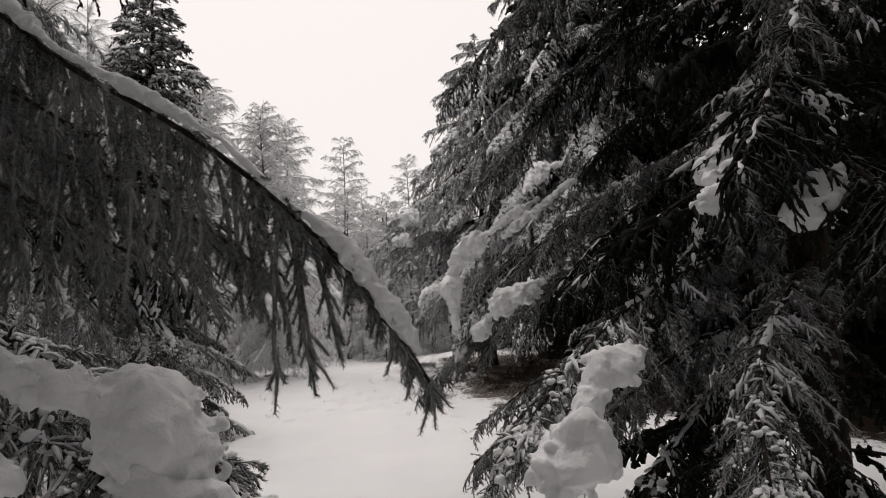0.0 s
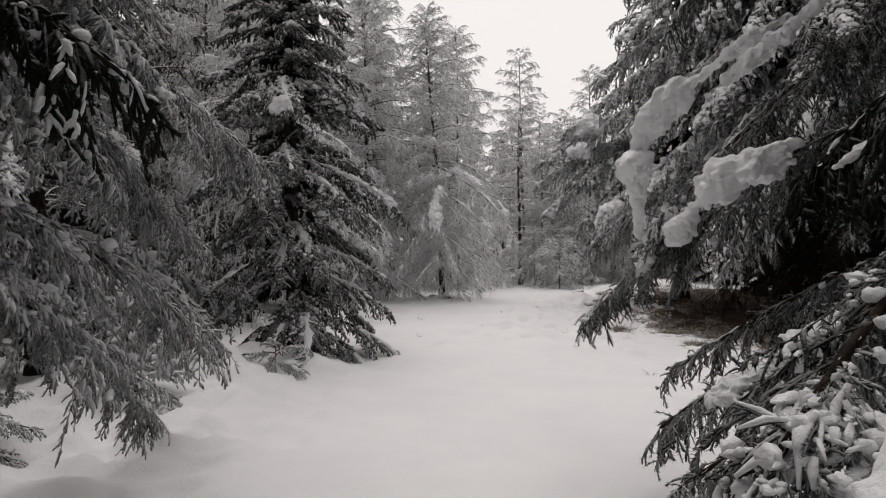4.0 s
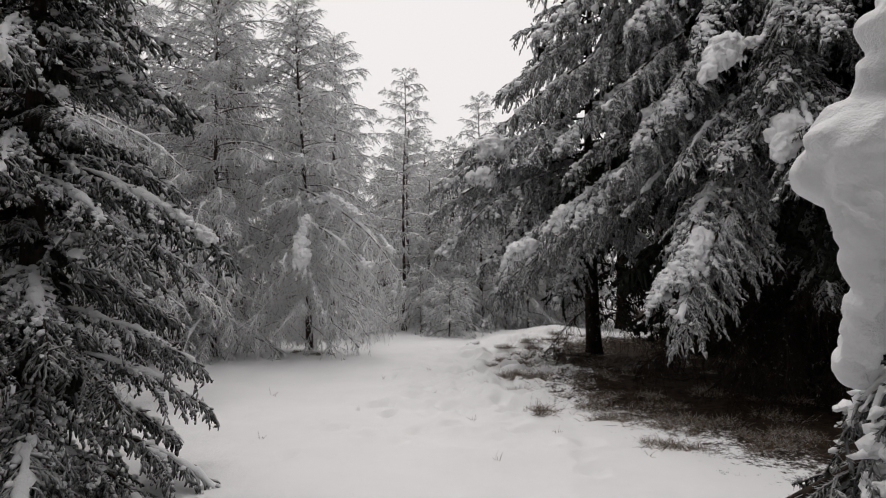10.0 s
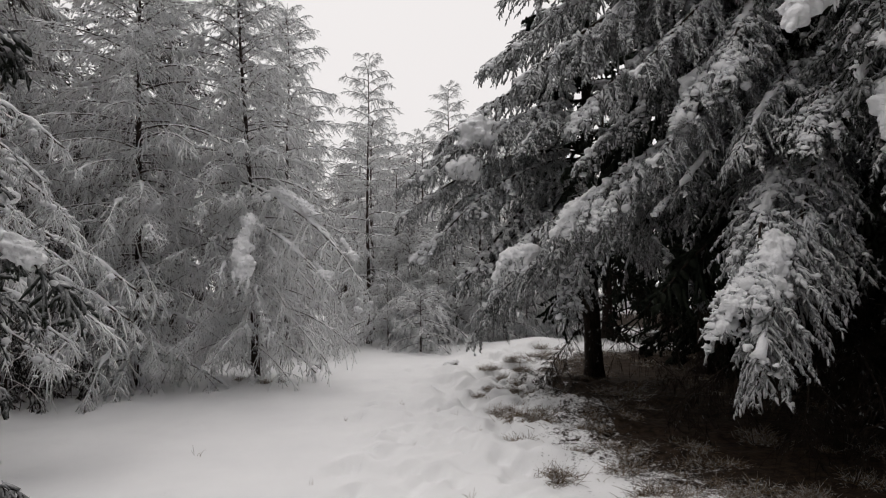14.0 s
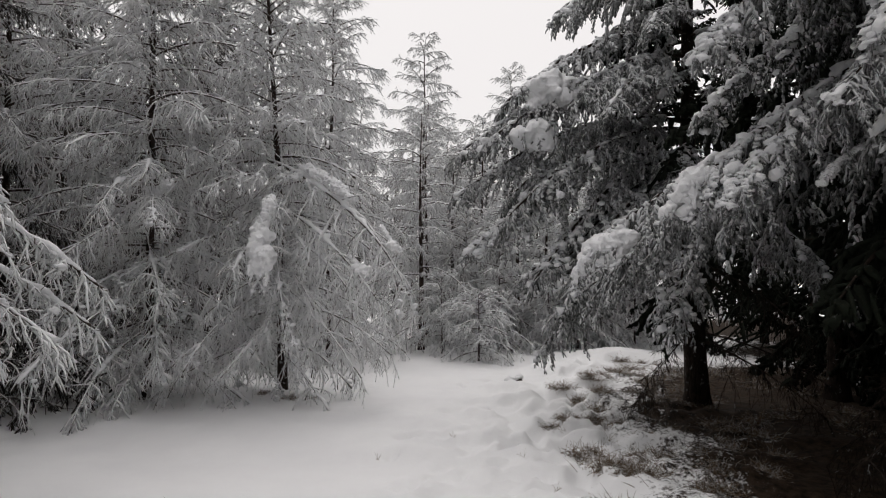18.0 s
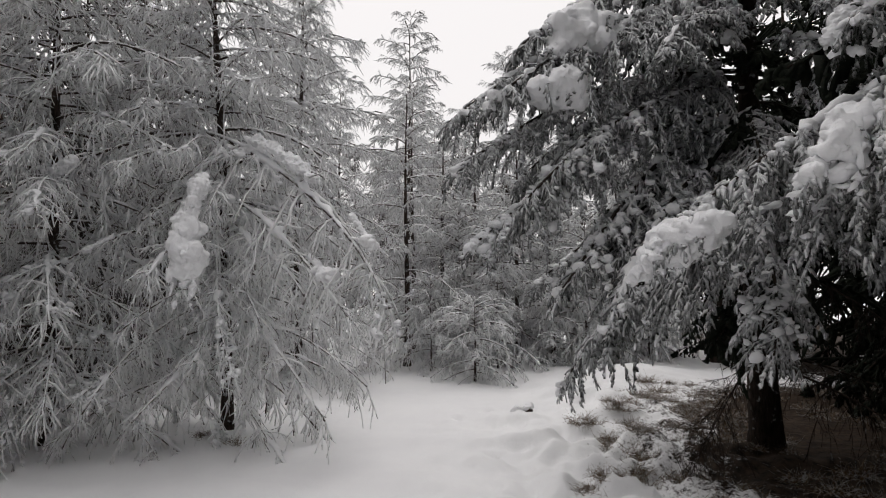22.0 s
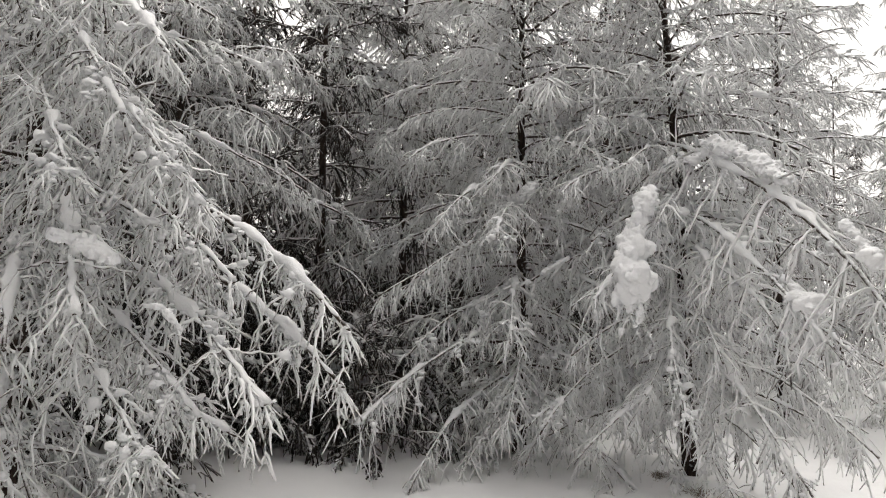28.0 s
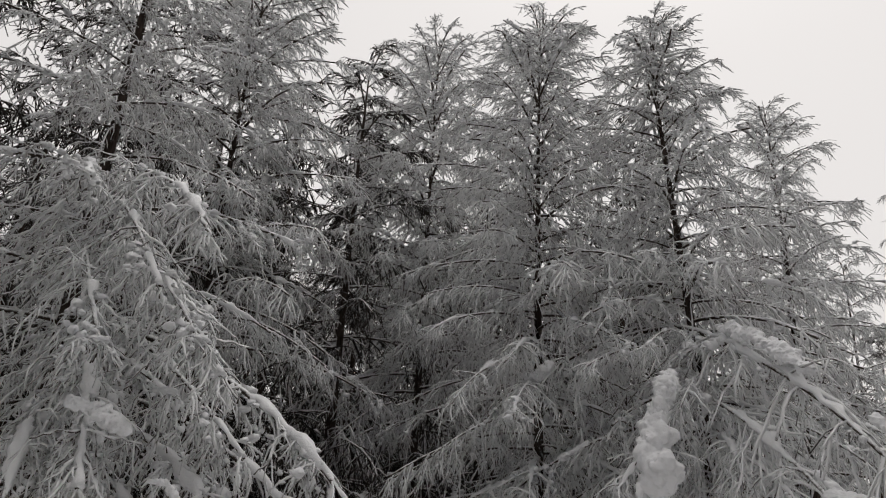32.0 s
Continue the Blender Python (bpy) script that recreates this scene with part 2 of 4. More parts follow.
def kinked(P, amount):
    """Polylines with small random bends that grow towards the end."""
    step = rng.normal(size=P.shape) * amount * np.linalg.norm(P[:, -1] - P[:, 0], axis=-1)[:, None, None]
    step[:, 0] = 0
    return P + np.cumsum(step, 1)


def ridge_snow(snow, A, L, seed, heavy, size, low=0.12, sides=8):
    """Snow along the top of a bough: a broken lumpy ridge with crumbs about it."""
    S = int((14 + 18 * L) * sides / 8)
    us = np.linspace(low, 1.0, S)
    P, _ = along(A[None], us[None])
    patch = np.clip(0.16 + 0.9 * lumpy(P[0] * 0.9 + seed * 3.1) + 0.3 * (heavy - 1), 0.03, 0.55)
    r = size * patch * (0.5 + 0.8 * np.sin(us * 2.9)) * rng.uniform(0.8, 1.2, S)
    P = P + rng.normal(size=P.shape) * np.array([0, 0.006, 0.002])
    P[..., 2] += r * 0.35 + 0.004
    V, F = sweeps(P, r[None] * 1.5, sides, 0.10, 0.6)
    d = unit(V - P[:, :, None])
    V = V + d * (lumpy(V * 3.2 + seed) * r[None, :, None] * 0.5)[..., None]
    snow.add(V, F)
    m = int((8 + 16 * L) * heavy)
    c, _ = along(np.repeat(A[None], m, 0), rng.uniform(low, 1.0, (m, 1)))
    q = size * rng.uniform(0.15, 0.5, m)
    R = q[:, None] * np.array([1.4, 1.3, 0.7]) * rng.uniform(0.7, 1.3, (m, 3))
    c = c[:, 0] + rng.normal(size=(m, 3)) * np.array([0.01, 0.03 * L**0.5, 0.002])
    c[:, 2] += R[:, 2] * 0.2 + 0.002 - np.abs(c[:, 1]) * 0.3
    blobs(snow, c, R, seed, sides, sides // 2, 0.45)


def coat(snow, C, seed, size, share, sides=3):
    """Snow lying on the small shoots of a bough: crumbly pads where it has gathered, gaps between."""
    patch = lumpy(C[:, 0] * 0.55 + seed * 1.7) + 0.5 * lumpy(C[:, 0] * 1.6 + seed) + rng.normal(size=len(C)) * 0.2
    C = C[patch > np.quantile(patch, 1 - share)]
    n = len(C)
    P, t = along(C, np.array([0.0, 0.45, 0.9])[None] + np.zeros((n, 1)))
    level = 0.5 + 0.5 * np.sqrt(np.clip(1 - t[..., 2] ** 2, 0, 1))
    R = size * np.array([0.75, 1.1, 0.5])[None] * rng.uniform(0.4, 1.3, (n, 1)) * level
    P = P + rng.normal(size=(n, 1, 3)) * np.array([0.006, 0.006, 0.003])
    P[..., 2] += R * 0.3 + 0.006
    V, F = sweeps(P, R, sides, 0.3, 0.65)
    snow.add(V, F)


def pads(snow, B, seed, size, share, per=5, sides=6):
    """Cushions of snow on the side branches of a bough, run together where much has gathered."""
    patch = lumpy(B[:, 1] * 0.5 + seed * 1.7) + rng.normal(size=len(B)) * 0.25
    B = B[patch > np.quantile(patch, 1 - share)]
    n = len(B)
    P, t = along(B, rng.uniform(0.0, 0.85, (n, per)))
    P = P.reshape(-1, 3) + rng.normal(size=(n * per, 3)) * np.array([0.010, 0.010, 0.003])
    r = size * (0.3 + 1.25 * rng.uniform(0, 1, n * per) ** 1.6)
    R = r[:, None] * np.array([1.3, 1.3, 0.6]) * rng.uniform(0.6, 1.7, (n * per, 3))
    P[:, 2] += R[:, 2] * 0.25 + 0.005
    blobs(snow, P, R, seed, sides, max(3, sides - 2), 0.4)


def spruce_bough(L, seed, rise=0.12, fall=0.32, thick=1.0, hang=1.0, fine=1.0, bristle=1.0, heavy=1.0, reach=1.0, mat=None, cover=0.45, pad=1.0):
    """A spruce bough of length L along +x: fans of short frosted shoots, and the snow that lies on the ridge."""
    global rng
    rng = np.random.default_rng(seed)
    A = axis_line(L, rise, fall, 14, rng)
    soup, snow = Soup(), Soup()
    V, F = sweeps(A[None], (0.005 + 0.009 * L * np.linspace(1, 0.1, 14))[None], 5)
    soup.add(V, F, 1)
    n = max(10, int(2 * L / 0.088 * fine))
    u = np.sort(rng.uniform(0.08, 1.0, n) ** 0.85)
    p, t = along(np.repeat(A[None], n, 0), u[:, None])
    p, t = p[:, 0], t[:, 0]
    side = np.where(np.arange(n) % 2 == 0, 1.0, -1.0)
    env = (0.07 + 0.25 * L**0.55 * np.sin(np.clip(1.03 - u, 0, 1) ** 0.7 * 2.3) * rng.uniform(0.6, 1.15, n)) * reach
    way = unit(t * rng.uniform(0.4, 1.0, (n, 1)) + np.array([0, 1, 0]) * side[:, None] * rng.uniform(0.35, 0.9, (n, 1))
               + np.array([0, 0, -1]) * rng.uniform(-0.15, 0.35, (n, 1)) * hang)
    B = drooped(p, way, env, rng.uniform(0.15, 0.75, n) * hang, 5)
    B = kinked(np.concatenate([B, drooped(A[-1:], unit(A[-1:] - A[-2:-1]), np.array([0.12]), np.array([0.4]), 5)]), 0.03)
    env = np.concatenate([env, [0.12]])
    n += 1
    V, F = sweeps(B, 0.0065 * thick * np.array([0.7, 1, 1, 0.9, 0.5])[None] * rng.uniform(0.8, 1.15, (n, 1)), 3, 0.3)
    soup.add(V, F)
    needles(soup, B, max(3, int(9 * bristle)), 0.015 * thick, 0.0022 * thick)
    k = np.maximum(3, (env / (0.0185 / fine)).astype(int))
    owner = np.repeat(np.arange(n), k)
    order = np.arange(len(owner)) - np.repeat(np.cumsum(k) - k, k)
    v = 0.06 + 0.93 * (order + rng.uniform(0.1, 0.9, len(owner))) / k[owner]
    q, tq = along(B[owner], v[:, None])
    q, tq = q[:, 0], tq[:, 0]
    N = len(owner)
    turn = unit(np.cross(tq, np.array([0, 0, 1.0]))) * np.where(order % 2 == 0, 1.0, -1.0)[:, None]
    ln = (0.028 + 0.036 * (1.1 - v)) * rng.uniform(0.55, 1.4, N) * (0.85 + 0.05 * L)
    way = unit(tq * 0.8 + turn * rng.uniform(0.2, 0.8, (N, 1)) + rng.normal(size=q.shape) * 0.42 - np.array([0, 0, 0.25]) * hang)
    M = int(46 * L * fine)
    qa, ta = along(np.repeat(A[None], M, 0), rng.uniform(0.15, 1.0, (M, 1)))
    q = np.concatenate([q, qa[:, 0] + rng.normal(size=(M, 3)) * 0.006])
    way = np.concatenate([way, unit(ta[:, 0] * 0.8 + rng.normal(size=(M, 3)) * np.array([0.3, 0.9, 0.5]) + np.array([0, 0, 0.1]))])
    ln = np.concatenate([ln, rng.uniform(0.05, 0.12, M)])
    N += M
    C = kinked(drooped(q, way, ln, rng.uniform(0.2, 0.9, N) * hang, 4), 0.03)
    V, F = sweeps(C, 0.0095 * thick * np.array([0.8, 1.1, 1.0, 0.55])[None] * rng.uniform(0.55, 1.4, (N, 4)), 3, 0.5)
    soup.add(V, F)
    if bristle >= 1:
        needles(soup, C, int(3 * bristle), 0.017 * max(thick, 0.95), 0.0022 * max(thick, 0.9), 0.9)
    ridge_snow(snow, A, L, seed, heavy, (0.014 + 0.014 * L**0.6) * (0.8 + 0.2 * heavy) * (0.3 if bristle > 2 else 1.0), 0.12, 12 if bristle > 2 else 8)
    if cover:
        close = bristle > 2
        pads(snow, B, seed, (0.0105 + 0.0012 * L) * pad * (0.85 + 0.15 * heavy), min(0.9, cover * (0.7 + 0.5 * heavy)), 10, 7 if close else 6)
        coat(snow, C, seed, (0.011 + 0.0015 * L) * pad, min(0.6, 0.6 * cover), 5 if close else 3)
    return soup.mesh("bough", (mat or NEEDLES, SPRUCE_BARK), True), snow.mesh("snow", (SNOW,)), Vector(A[-1])


def hanging_bough(tree, points, seed, longest, lowest, mat, fan=True):
    """A bough along points in the world, seen from close by: thick needled shoots that hang from it side by side like a curtain."""
    global rng
    rng = np.random.default_rng(seed)
    W = np.array(points, float) - np.array(tree.location)
    run = np.concatenate([[0], np.cumsum(np.linalg.norm(np.diff(W, axis=0), axis=1))])
    A = np.stack([np.interp(np.linspace(0, run[-1], 30), run, W[:, i]) for i in range(3)], -1)
    for _ in range(3):
        A[1:-1] = (A[:-2] + 2 * A[1:-1] + A[2:]) / 4
    soup = Soup()
    V, F = sweeps(A[None], (0.0035 + 0.008 * np.linspace(1, 0.1, 30))[None], 7, 0.1)
    soup.add(V, F, 1)
    n = int(run[-1] / 0.042)
    u = np.linspace(0.02, 0.86 if fan else 0.98, n) + rng.uniform(-0.01, 0.01, n)
    p, t = along(np.repeat(A[None], n, 0), u[:, None])
    p, t = p[:, 0], t[:, 0]
    out = unit(np.cross(t, np.array([0, 0, 1.0]))) * np.where(np.arange(n) % 2 == 0, 1.0, -1.0)[:, None]
    ln = np.clip(p[:, 2] - lowest, 0.06, longest) * rng.uniform(0.62, 1.0, n)
    way = unit(t * rng.uniform(0.1, 0.4, (n, 1)) + out * rng.uniform(0.05, 0.32, (n, 1)) + np.array([0, 0, -1.0]))
    B = drooped(p, way, ln, rng.uniform(0.0, 0.25, n), 8)
    if fan:
        m = 9
        q, tq = along(np.repeat(A[None], m, 0), np.linspace(0.80, 1.0, m)[:, None])
        q, tq = q[:, 0], tq[:, 0]
        o = unit(np.cross(tq, np.array([0, 0, 1.0]))) * np.where(np.arange(m) % 2 == 0, 1.0, -1.0)[:, None]
        w = unit(tq * 0.7 + o * rng.uniform(0.05, 0.3, (m, 1)) + np.array([0, 0, -0.8]))
        B = np.concatenate([B, drooped(q, w, rng.uniform(0.03, 0.065, m), rng.uniform(0.0, 0.3, m), 8)])
        n += m
    B = kinked(B, 0.008)
    V, F = sweeps(B, 0.0042 * np.array([0.7, 1, 1, 1, 1, 0.95, 0.8, 0.4])[None] * rng.uniform(0.8, 1.2, (n, 1)), 4, 0.2)
    soup.add(V, F)
    needles(soup, B, 760, 0.014, 0.0008, 1.0)
    k = 12
    q, tq = along(B, np.linspace(0.04, 0.85, k)[None] + rng.uniform(-0.04, 0.04, (n, k)))
    q, tq = q.reshape(-1, 3), tq.reshape(-1, 3)
    turn = unit(np.cross(tq, rng.normal(size=q.shape)))
    C = kinked(drooped(q, unit(tq + turn * 0.8), rng.uniform(0.025, 0.055, n * k), rng.uniform(0.2, 0.6, n * k), 4), 0.02)
    V, F = sweeps(C, 0.0038 * np.array([0.7, 1, 0.95, 0.4])[None] * rng.uniform(0.8, 1.2, (n * k, 1)), 3, 0.2)
    soup.add(V, F)
    needles(soup, C, 130, 0.012, 0.0008, 1.0)
    m = int(run[-1] / 0.012)
    q, tq = along(np.repeat(A[None], m, 0), rng.uniform(0.05, 1.0, (m, 1)))
    D = drooped(q[:, 0], unit(tq[:, 0] * 0.9 + rng.normal(size=(m, 3)) * 0.45 - np.array([0, 0, 0.15])), rng.uniform(0.03, 0.08, m), rng.uniform(0.1, 0.7, m), 4)
    needles(soup, D, 130, 0.012, 0.0008, 1.0)
    return part("bough", soup.mesh("bough", (mat, SPRUCE_BARK), False), tree)


def larch_bough(L, seed, rise=0.14, fall=0.36, thick=1.0, dense=1.0, pts=(5, 3), mat=None, long=1.0, spur=1.0, mess=1.0, wood=None):
    """A larch branch of length L along +x: thin dark wood with many hanging twigs under rime."""
    global rng
    rng = np.random.default_rng(seed)
    A = axis_line(L, rise, fall, 12, rng)
    soup, snow = Soup(), Soup()
    V, F = sweeps(A[None], (0.005 * thick + 0.006 * L * np.linspace(1, 0.1, 12))[None], 4, 0.15)
    soup.add(V, F, 1)
    n = max(8, int(L / 0.046 * dense))
    u = np.sort(rng.uniform(0.05, 1.0, n))
    p, t = along(np.repeat(A[None], n, 0), u[:, None])
    p, t = p[:, 0], t[:, 0]
    side = np.where(np.arange(n) % 2 == 0, 1.0, -1.0)
    env = (0.11 + 0.20 * L**0.7 * (1.05 - u) ** 0.6) * rng.uniform(0.45, 1.35, n) * long
    way = unit(t * rng.uniform(0.15, 1.1, (n, 1)) + np.array([0, 1, 0]) * side[:, None] * rng.uniform(0.1, 1.1, (n, 1))
               + np.array([0, 0, 1]) * rng.uniform(-0.9, 0.4, (n, 1)))
    B = kinked(drooped(p, way, env, rng.uniform(0.05, 0.75, n), pts[0]), 0.022 * mess)
    V, F = sweeps(B, 0.0052 * thick * np.linspace(1.05, 0.65, pts[0])[None] * rng.uniform(0.7, 1.3, (n, 1)) * rng.uniform(0.7, 1.35, (n, pts[0])), 3, 0.35)
    soup.add(V, F)
    k = max(4, int(6.5 * dense / spur))
    q, tq = along(B, rng.uniform(0.08, 1.0, (n, k)))
    q, tq = q.reshape(-1, 3), tq.reshape(-1, 3)
    side2 = rng.normal(size=q.shape) * np.array([0.7, 0.7, 0.35])
    ln = rng.uniform(0.025, 0.105, n * k) * spur * (0.75 + 0.25 * L) * rng.uniform(0.6, 1.6, n * k)
    C = kinked(drooped(q, unit(tq * 0.7 + side2 + np.array([0, 0, -0.45 / mess])), ln, rng.uniform(0.1, 0.9, n * k), pts[1]), 0.03 * mess)
    V, F = sweeps(C, 0.0040 * thick * np.linspace(1.05, 0.6, pts[1])[None] * rng.uniform(0.6, 1.3, (n * k, 1)), 3, 0.4)
    soup.add(V, F)
    ridge_snow(snow, A, L, seed, 1.0, 0.014 + 0.009 * L**0.7, 0.15, 6)
    pads(snow, B, seed, 0.008 + 0.0025 * L, 0.25, 7, 6)
    return soup.mesh("branch", (mat or RIME, wood or RIME_TWIG), True), snow.mesh("snow", (SNOW,)), Vector(A[-1])


CRUMBS = bpy.data.textures.new("crumbs", "CLOUDS")
CRUMBS.noise_scale, CRUMBS.noise_depth = 0.075, 3


def snow_load(points, radii, parent, seed=0, flat=0.8, rough=0.22, crowd=1.0, even=1):
    """Snow gathered along a few points: many clods run together, with ragged fingers below; part of the tree that carries it."""
    rand = np.random.default_rng(seed)
    P = np.array([tuple(a) for a in points], float)
    x = np.linspace(0, 1, len(P))
    run = np.linalg.norm(np.diff(P, axis=0), axis=1).sum()
    n = max(6, int(run / np.mean(radii) * 3.4 * crowd))
    soup = Soup()
    for count, size, spread, tall in ((n * 4, 0.42, 0.42, 1.0), (n * 8, 0.30, 0.72, 1.0), (n * 14, 0.16, 0.82, 1.0), (n * 5, 0.13, 0.85, 2.6)):
        u = rand.uniform(-0.03, 1.03, count)
        c = np.stack([np.interp(u, x, P[:, i]) for i in range(3)], -1)
        r0 = np.interp(u, x, radii) * np.clip(0.85 + 0.5 * lumpy(c * 1.3 + seed), 0.5, 1.35)
        r = r0 * size * rand.uniform(0.55, 1.3, count)
        R = r[:, None] * np.array([1, 1, flat * tall]) * rand.uniform(0.75, 1.25, (count, 3))
        way = unit(rand.normal(size=c.shape))
        if tall > 1:
            way[:, 2] = -np.abs(way[:, 2]) - 0.3
        c = c + way * (r0 * spread * rand.uniform(0.3, 1.1, count))[:, None] * np.array([1.1, 1.1, flat])
        blobs(soup, c, R, seed, *((12, 8, 0.38) if size > 0.4 else (7, 5, rough)))
    ob = new("snow_load", soup.mesh("snow_load", (SNOW,)))
    merge = ob.modifiers.new("merge", "REMESH")
    merge.mode, merge.voxel_size, merge.use_smooth_shade = "VOXEL", max(0.0035, float(np.mean(radii)) * 0.085), True
    settle = ob.modifiers.new("settle", "SMOOTH")
    settle.factor, settle.iterations = 0.5, 4 * even
    crumble = ob.modifiers.new("crumble", "DISPLACE")
    crumble.texture, crumble.texture_coords = CRUMBS, "LOCAL"
    crumble.mid_level, crumble.strength = 0.5, float(np.mean(radii)) * 0.33 / even
    ob.parent = parent
    ob.matrix_parent_inverse = parent.matrix_basis.inverted()
    return tagged(ob, "thick white clods of snow", kind="stuff")


def part(name, me, parent, m=None, label=""):
    ob = new(name, me)
    ob.parent = parent
    if m is not None:
        ob.matrix_basis = m
    return tagged(ob, label)


def thing(name, x, y, z, label, category, group="", turn=0.0):
    ob = new(name)
    ob.empty_display_size = 0.2
    ob.matrix_basis = pose(x, y, z, 0, 0, turn)
    return tagged(ob, label, category, group)


def trunk_mesh(H, r0, seed, mat, lean=(0, 0), hook=0.0, sides=9, S=24):
    global rng
    rng = np.random.default_rng(seed)
    s = np.linspace(0, 1, S)
    x = lean[0] * s + 0.02 * np.sin(s * 7 + seed) * H / 6
    y = lean[1] * s + 0.02 * np.sin(s * 6 + seed * 2.3) * H / 6
    z = H * s - 0.15 * (1 - s)
    if hook:
        e = np.clip((s - 0.93) / 0.07, 0, 1)
        x = x + hook * e**1.5
        z = z - abs(hook) * 0.6 * e**3
    P = np.stack([x, y, z], -1)
    R = r0 * ((1 - s) ** 0.9 + 0.06) + r0 * 0.6 * np.exp(-s * H / 0.18)
    V, F = sweeps(P[None], R[None], sides, 0.09)
    soup = Soup()
    soup.add(V, F)
    return soup.mesh("trunk", (mat,)), P


def hang_on(tree, lib, base, tip, snow=True, name="bough"):
    """A bough from base to tip, both in the world."""
    me, sn, end = lib
    base, tip = Vector(base) - tree.location, Vector(tip) - tree.location
    d = Vector(tip) - Vector(base)
    elev = math.asin(d.z / d.length) - math.asin(end.z / end.length)
    m = Matrix.LocRotScale(base, Euler((0, -elev, math.atan2(d.y, d.x))), None) @ Matrix.Scale(d.length / end.length, 4)
    b = part(name, me, tree, m)
    if snow:
        tagged(part("snow", sn, b, Matrix(), "white snow lying on the bough"), kind="stuff")
    return b


def spruce_set(mat, first, sizes=(0.6, 1.1, 1.7, 2.4), **form):
    return {size: [spruce_bough(size, first + 10 * i + int(size * 7), heavy=(0.5, 1.0, 1.5, 0.8)[i], mat=mat, **form) for i in range(4)] for size in sizes}


SPRUCE = spruce_set(NEEDLES, 100, bristle=1.0, thick=0.95, hang=0.9, cover=0.45)
YOUNG_SPRUCE = spruce_set(MID_NEEDLES, 140, (0.4, 0.8, 1.3), bristle=1.0, thick=0.95, hang=0.9, cover=0.5, pad=1.0)
HANGING = spruce_set(NEEDLES, 400, (0.6, 1.1, 1.7, 2.4, 3.6), bristle=1.7, thick=1.0, hang=1.15, fine=1.15, fall=0.42, cover=0.42, pad=1.1)
# HANGING with less frost, its colour toned down for the big spruce's shaded boughs.
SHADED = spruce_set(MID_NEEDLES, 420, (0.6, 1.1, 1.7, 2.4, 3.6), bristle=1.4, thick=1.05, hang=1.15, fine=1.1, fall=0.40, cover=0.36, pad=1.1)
NEAR_SPRUCE = spruce_set(MID_NEEDLES, 450, (1.1, 1.7, 2.4, 3.0), thick=0.45, hang=0.9, bristle=7.0, fine=1.45, reach=0.8, cover=0.3, pad=0.6)
NEAR_FROSTED = spruce_set(NEEDLES, 430, (1.1, 1.7), thick=0.55, hang=1.1, bristle=5.0, fine=1.4, cover=0.3, pad=0.9)
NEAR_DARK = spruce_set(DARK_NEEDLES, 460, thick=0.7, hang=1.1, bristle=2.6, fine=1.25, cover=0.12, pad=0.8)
FAR_SPRUCE = spruce_set(DIM_NEEDLES, 250, bristle=0.4, fine=0.45, thick=2.8, hang=1.3, cover=0.15)
DEAD_BOUGH = [larch_bough(1.7, 480 + i, fall=0.30, thick=0.6, dense=1.3, mat=SPRUCE_BARK, wood=SPRUCE_BARK) for i in range(4)]
LARCH = {size: [larch_bough(size, 300 + 10 * i + int(size * 7), thick=1.65, dense=1.0) for i in range(5)] for size in (0.5, 0.9, 1.4, 2.0)}
NEAR_LARCH = {size: [larch_bough(size, 350 + 10 * i + int(size * 7), thick=1.5, dense=1.05, long=0.95, pts=(9, 4), spur=0.7, mess=1.2, mat=THICK_RIME) for i in range(4)] for size in (1.4, 2.0)}
FAR_LARCH = {size: [larch_bough(size, 500 + 10 * i + int(size * 7), thick=2.2, dense=1.0, pts=(3, 2)) for i in range(3)] for size in (0.5, 0.9, 1.4, 2.0)}
SHADY_LARCH = {size: [larch_bough(size, 550 + 10 * i + int(size * 7), thick=1.7, dense=1.0, pts=(4, 2), mat=SHADE_RIME) for i in range(3)] for size in (0.5, 0.9, 1.4, 2.0)}


def pick(lib, L, rand):
    size = min(lib, key=lambda s: abs(math.log(s / L)))
    me, sn, end = rand.choice(lib[size])
    return me, sn, end, L / size


def crown(tree, lib, P, H, low, reach, step, rand, elev, name, snowy, shape=0.8, skip=None, shade=0.0):
    """Boughs round the trunk from height low to the top. reach: bough length at the widest; elev(h): degrees up, h from 0 to 1."""
    z, az = low, rand.uniform(0, 360)
    while z < H * 0.985:
        h = z / H
        wide = reach * ((1 - h) ** shape) * rand.uniform(0.72, 1.12) + 0.12
        if h < 0.16:
            wide *= 0.72 + 1.75 * h
        az += 137.5 + rand.uniform(-24, 24)
        e = elev(h) + rand.uniform(-7, 7)
        if not (skip and skip(az % 360, z)):
            # Below the height shade, darker branches paint the gloom low in the crown.
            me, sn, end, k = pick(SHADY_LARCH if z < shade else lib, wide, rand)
            i = min(int(h * (len(P) - 1)), len(P) - 1)
            m = pose(P[i][0], P[i][1], z, 0, 0, az) @ pose(0, 0, 0, rand.uniform(-8, 8), -e, 0) @ Matrix.Scale(k, 4)
            b = part(name, me, tree, m)
            if rand.random() < snowy:
                tagged(part("snow", sn, b, Matrix(), "white snow lying on the bough"), kind="stuff")
        z += step * (0.55 + 0.75 * (1 - h)) * rand.uniform(0.6, 1.4)


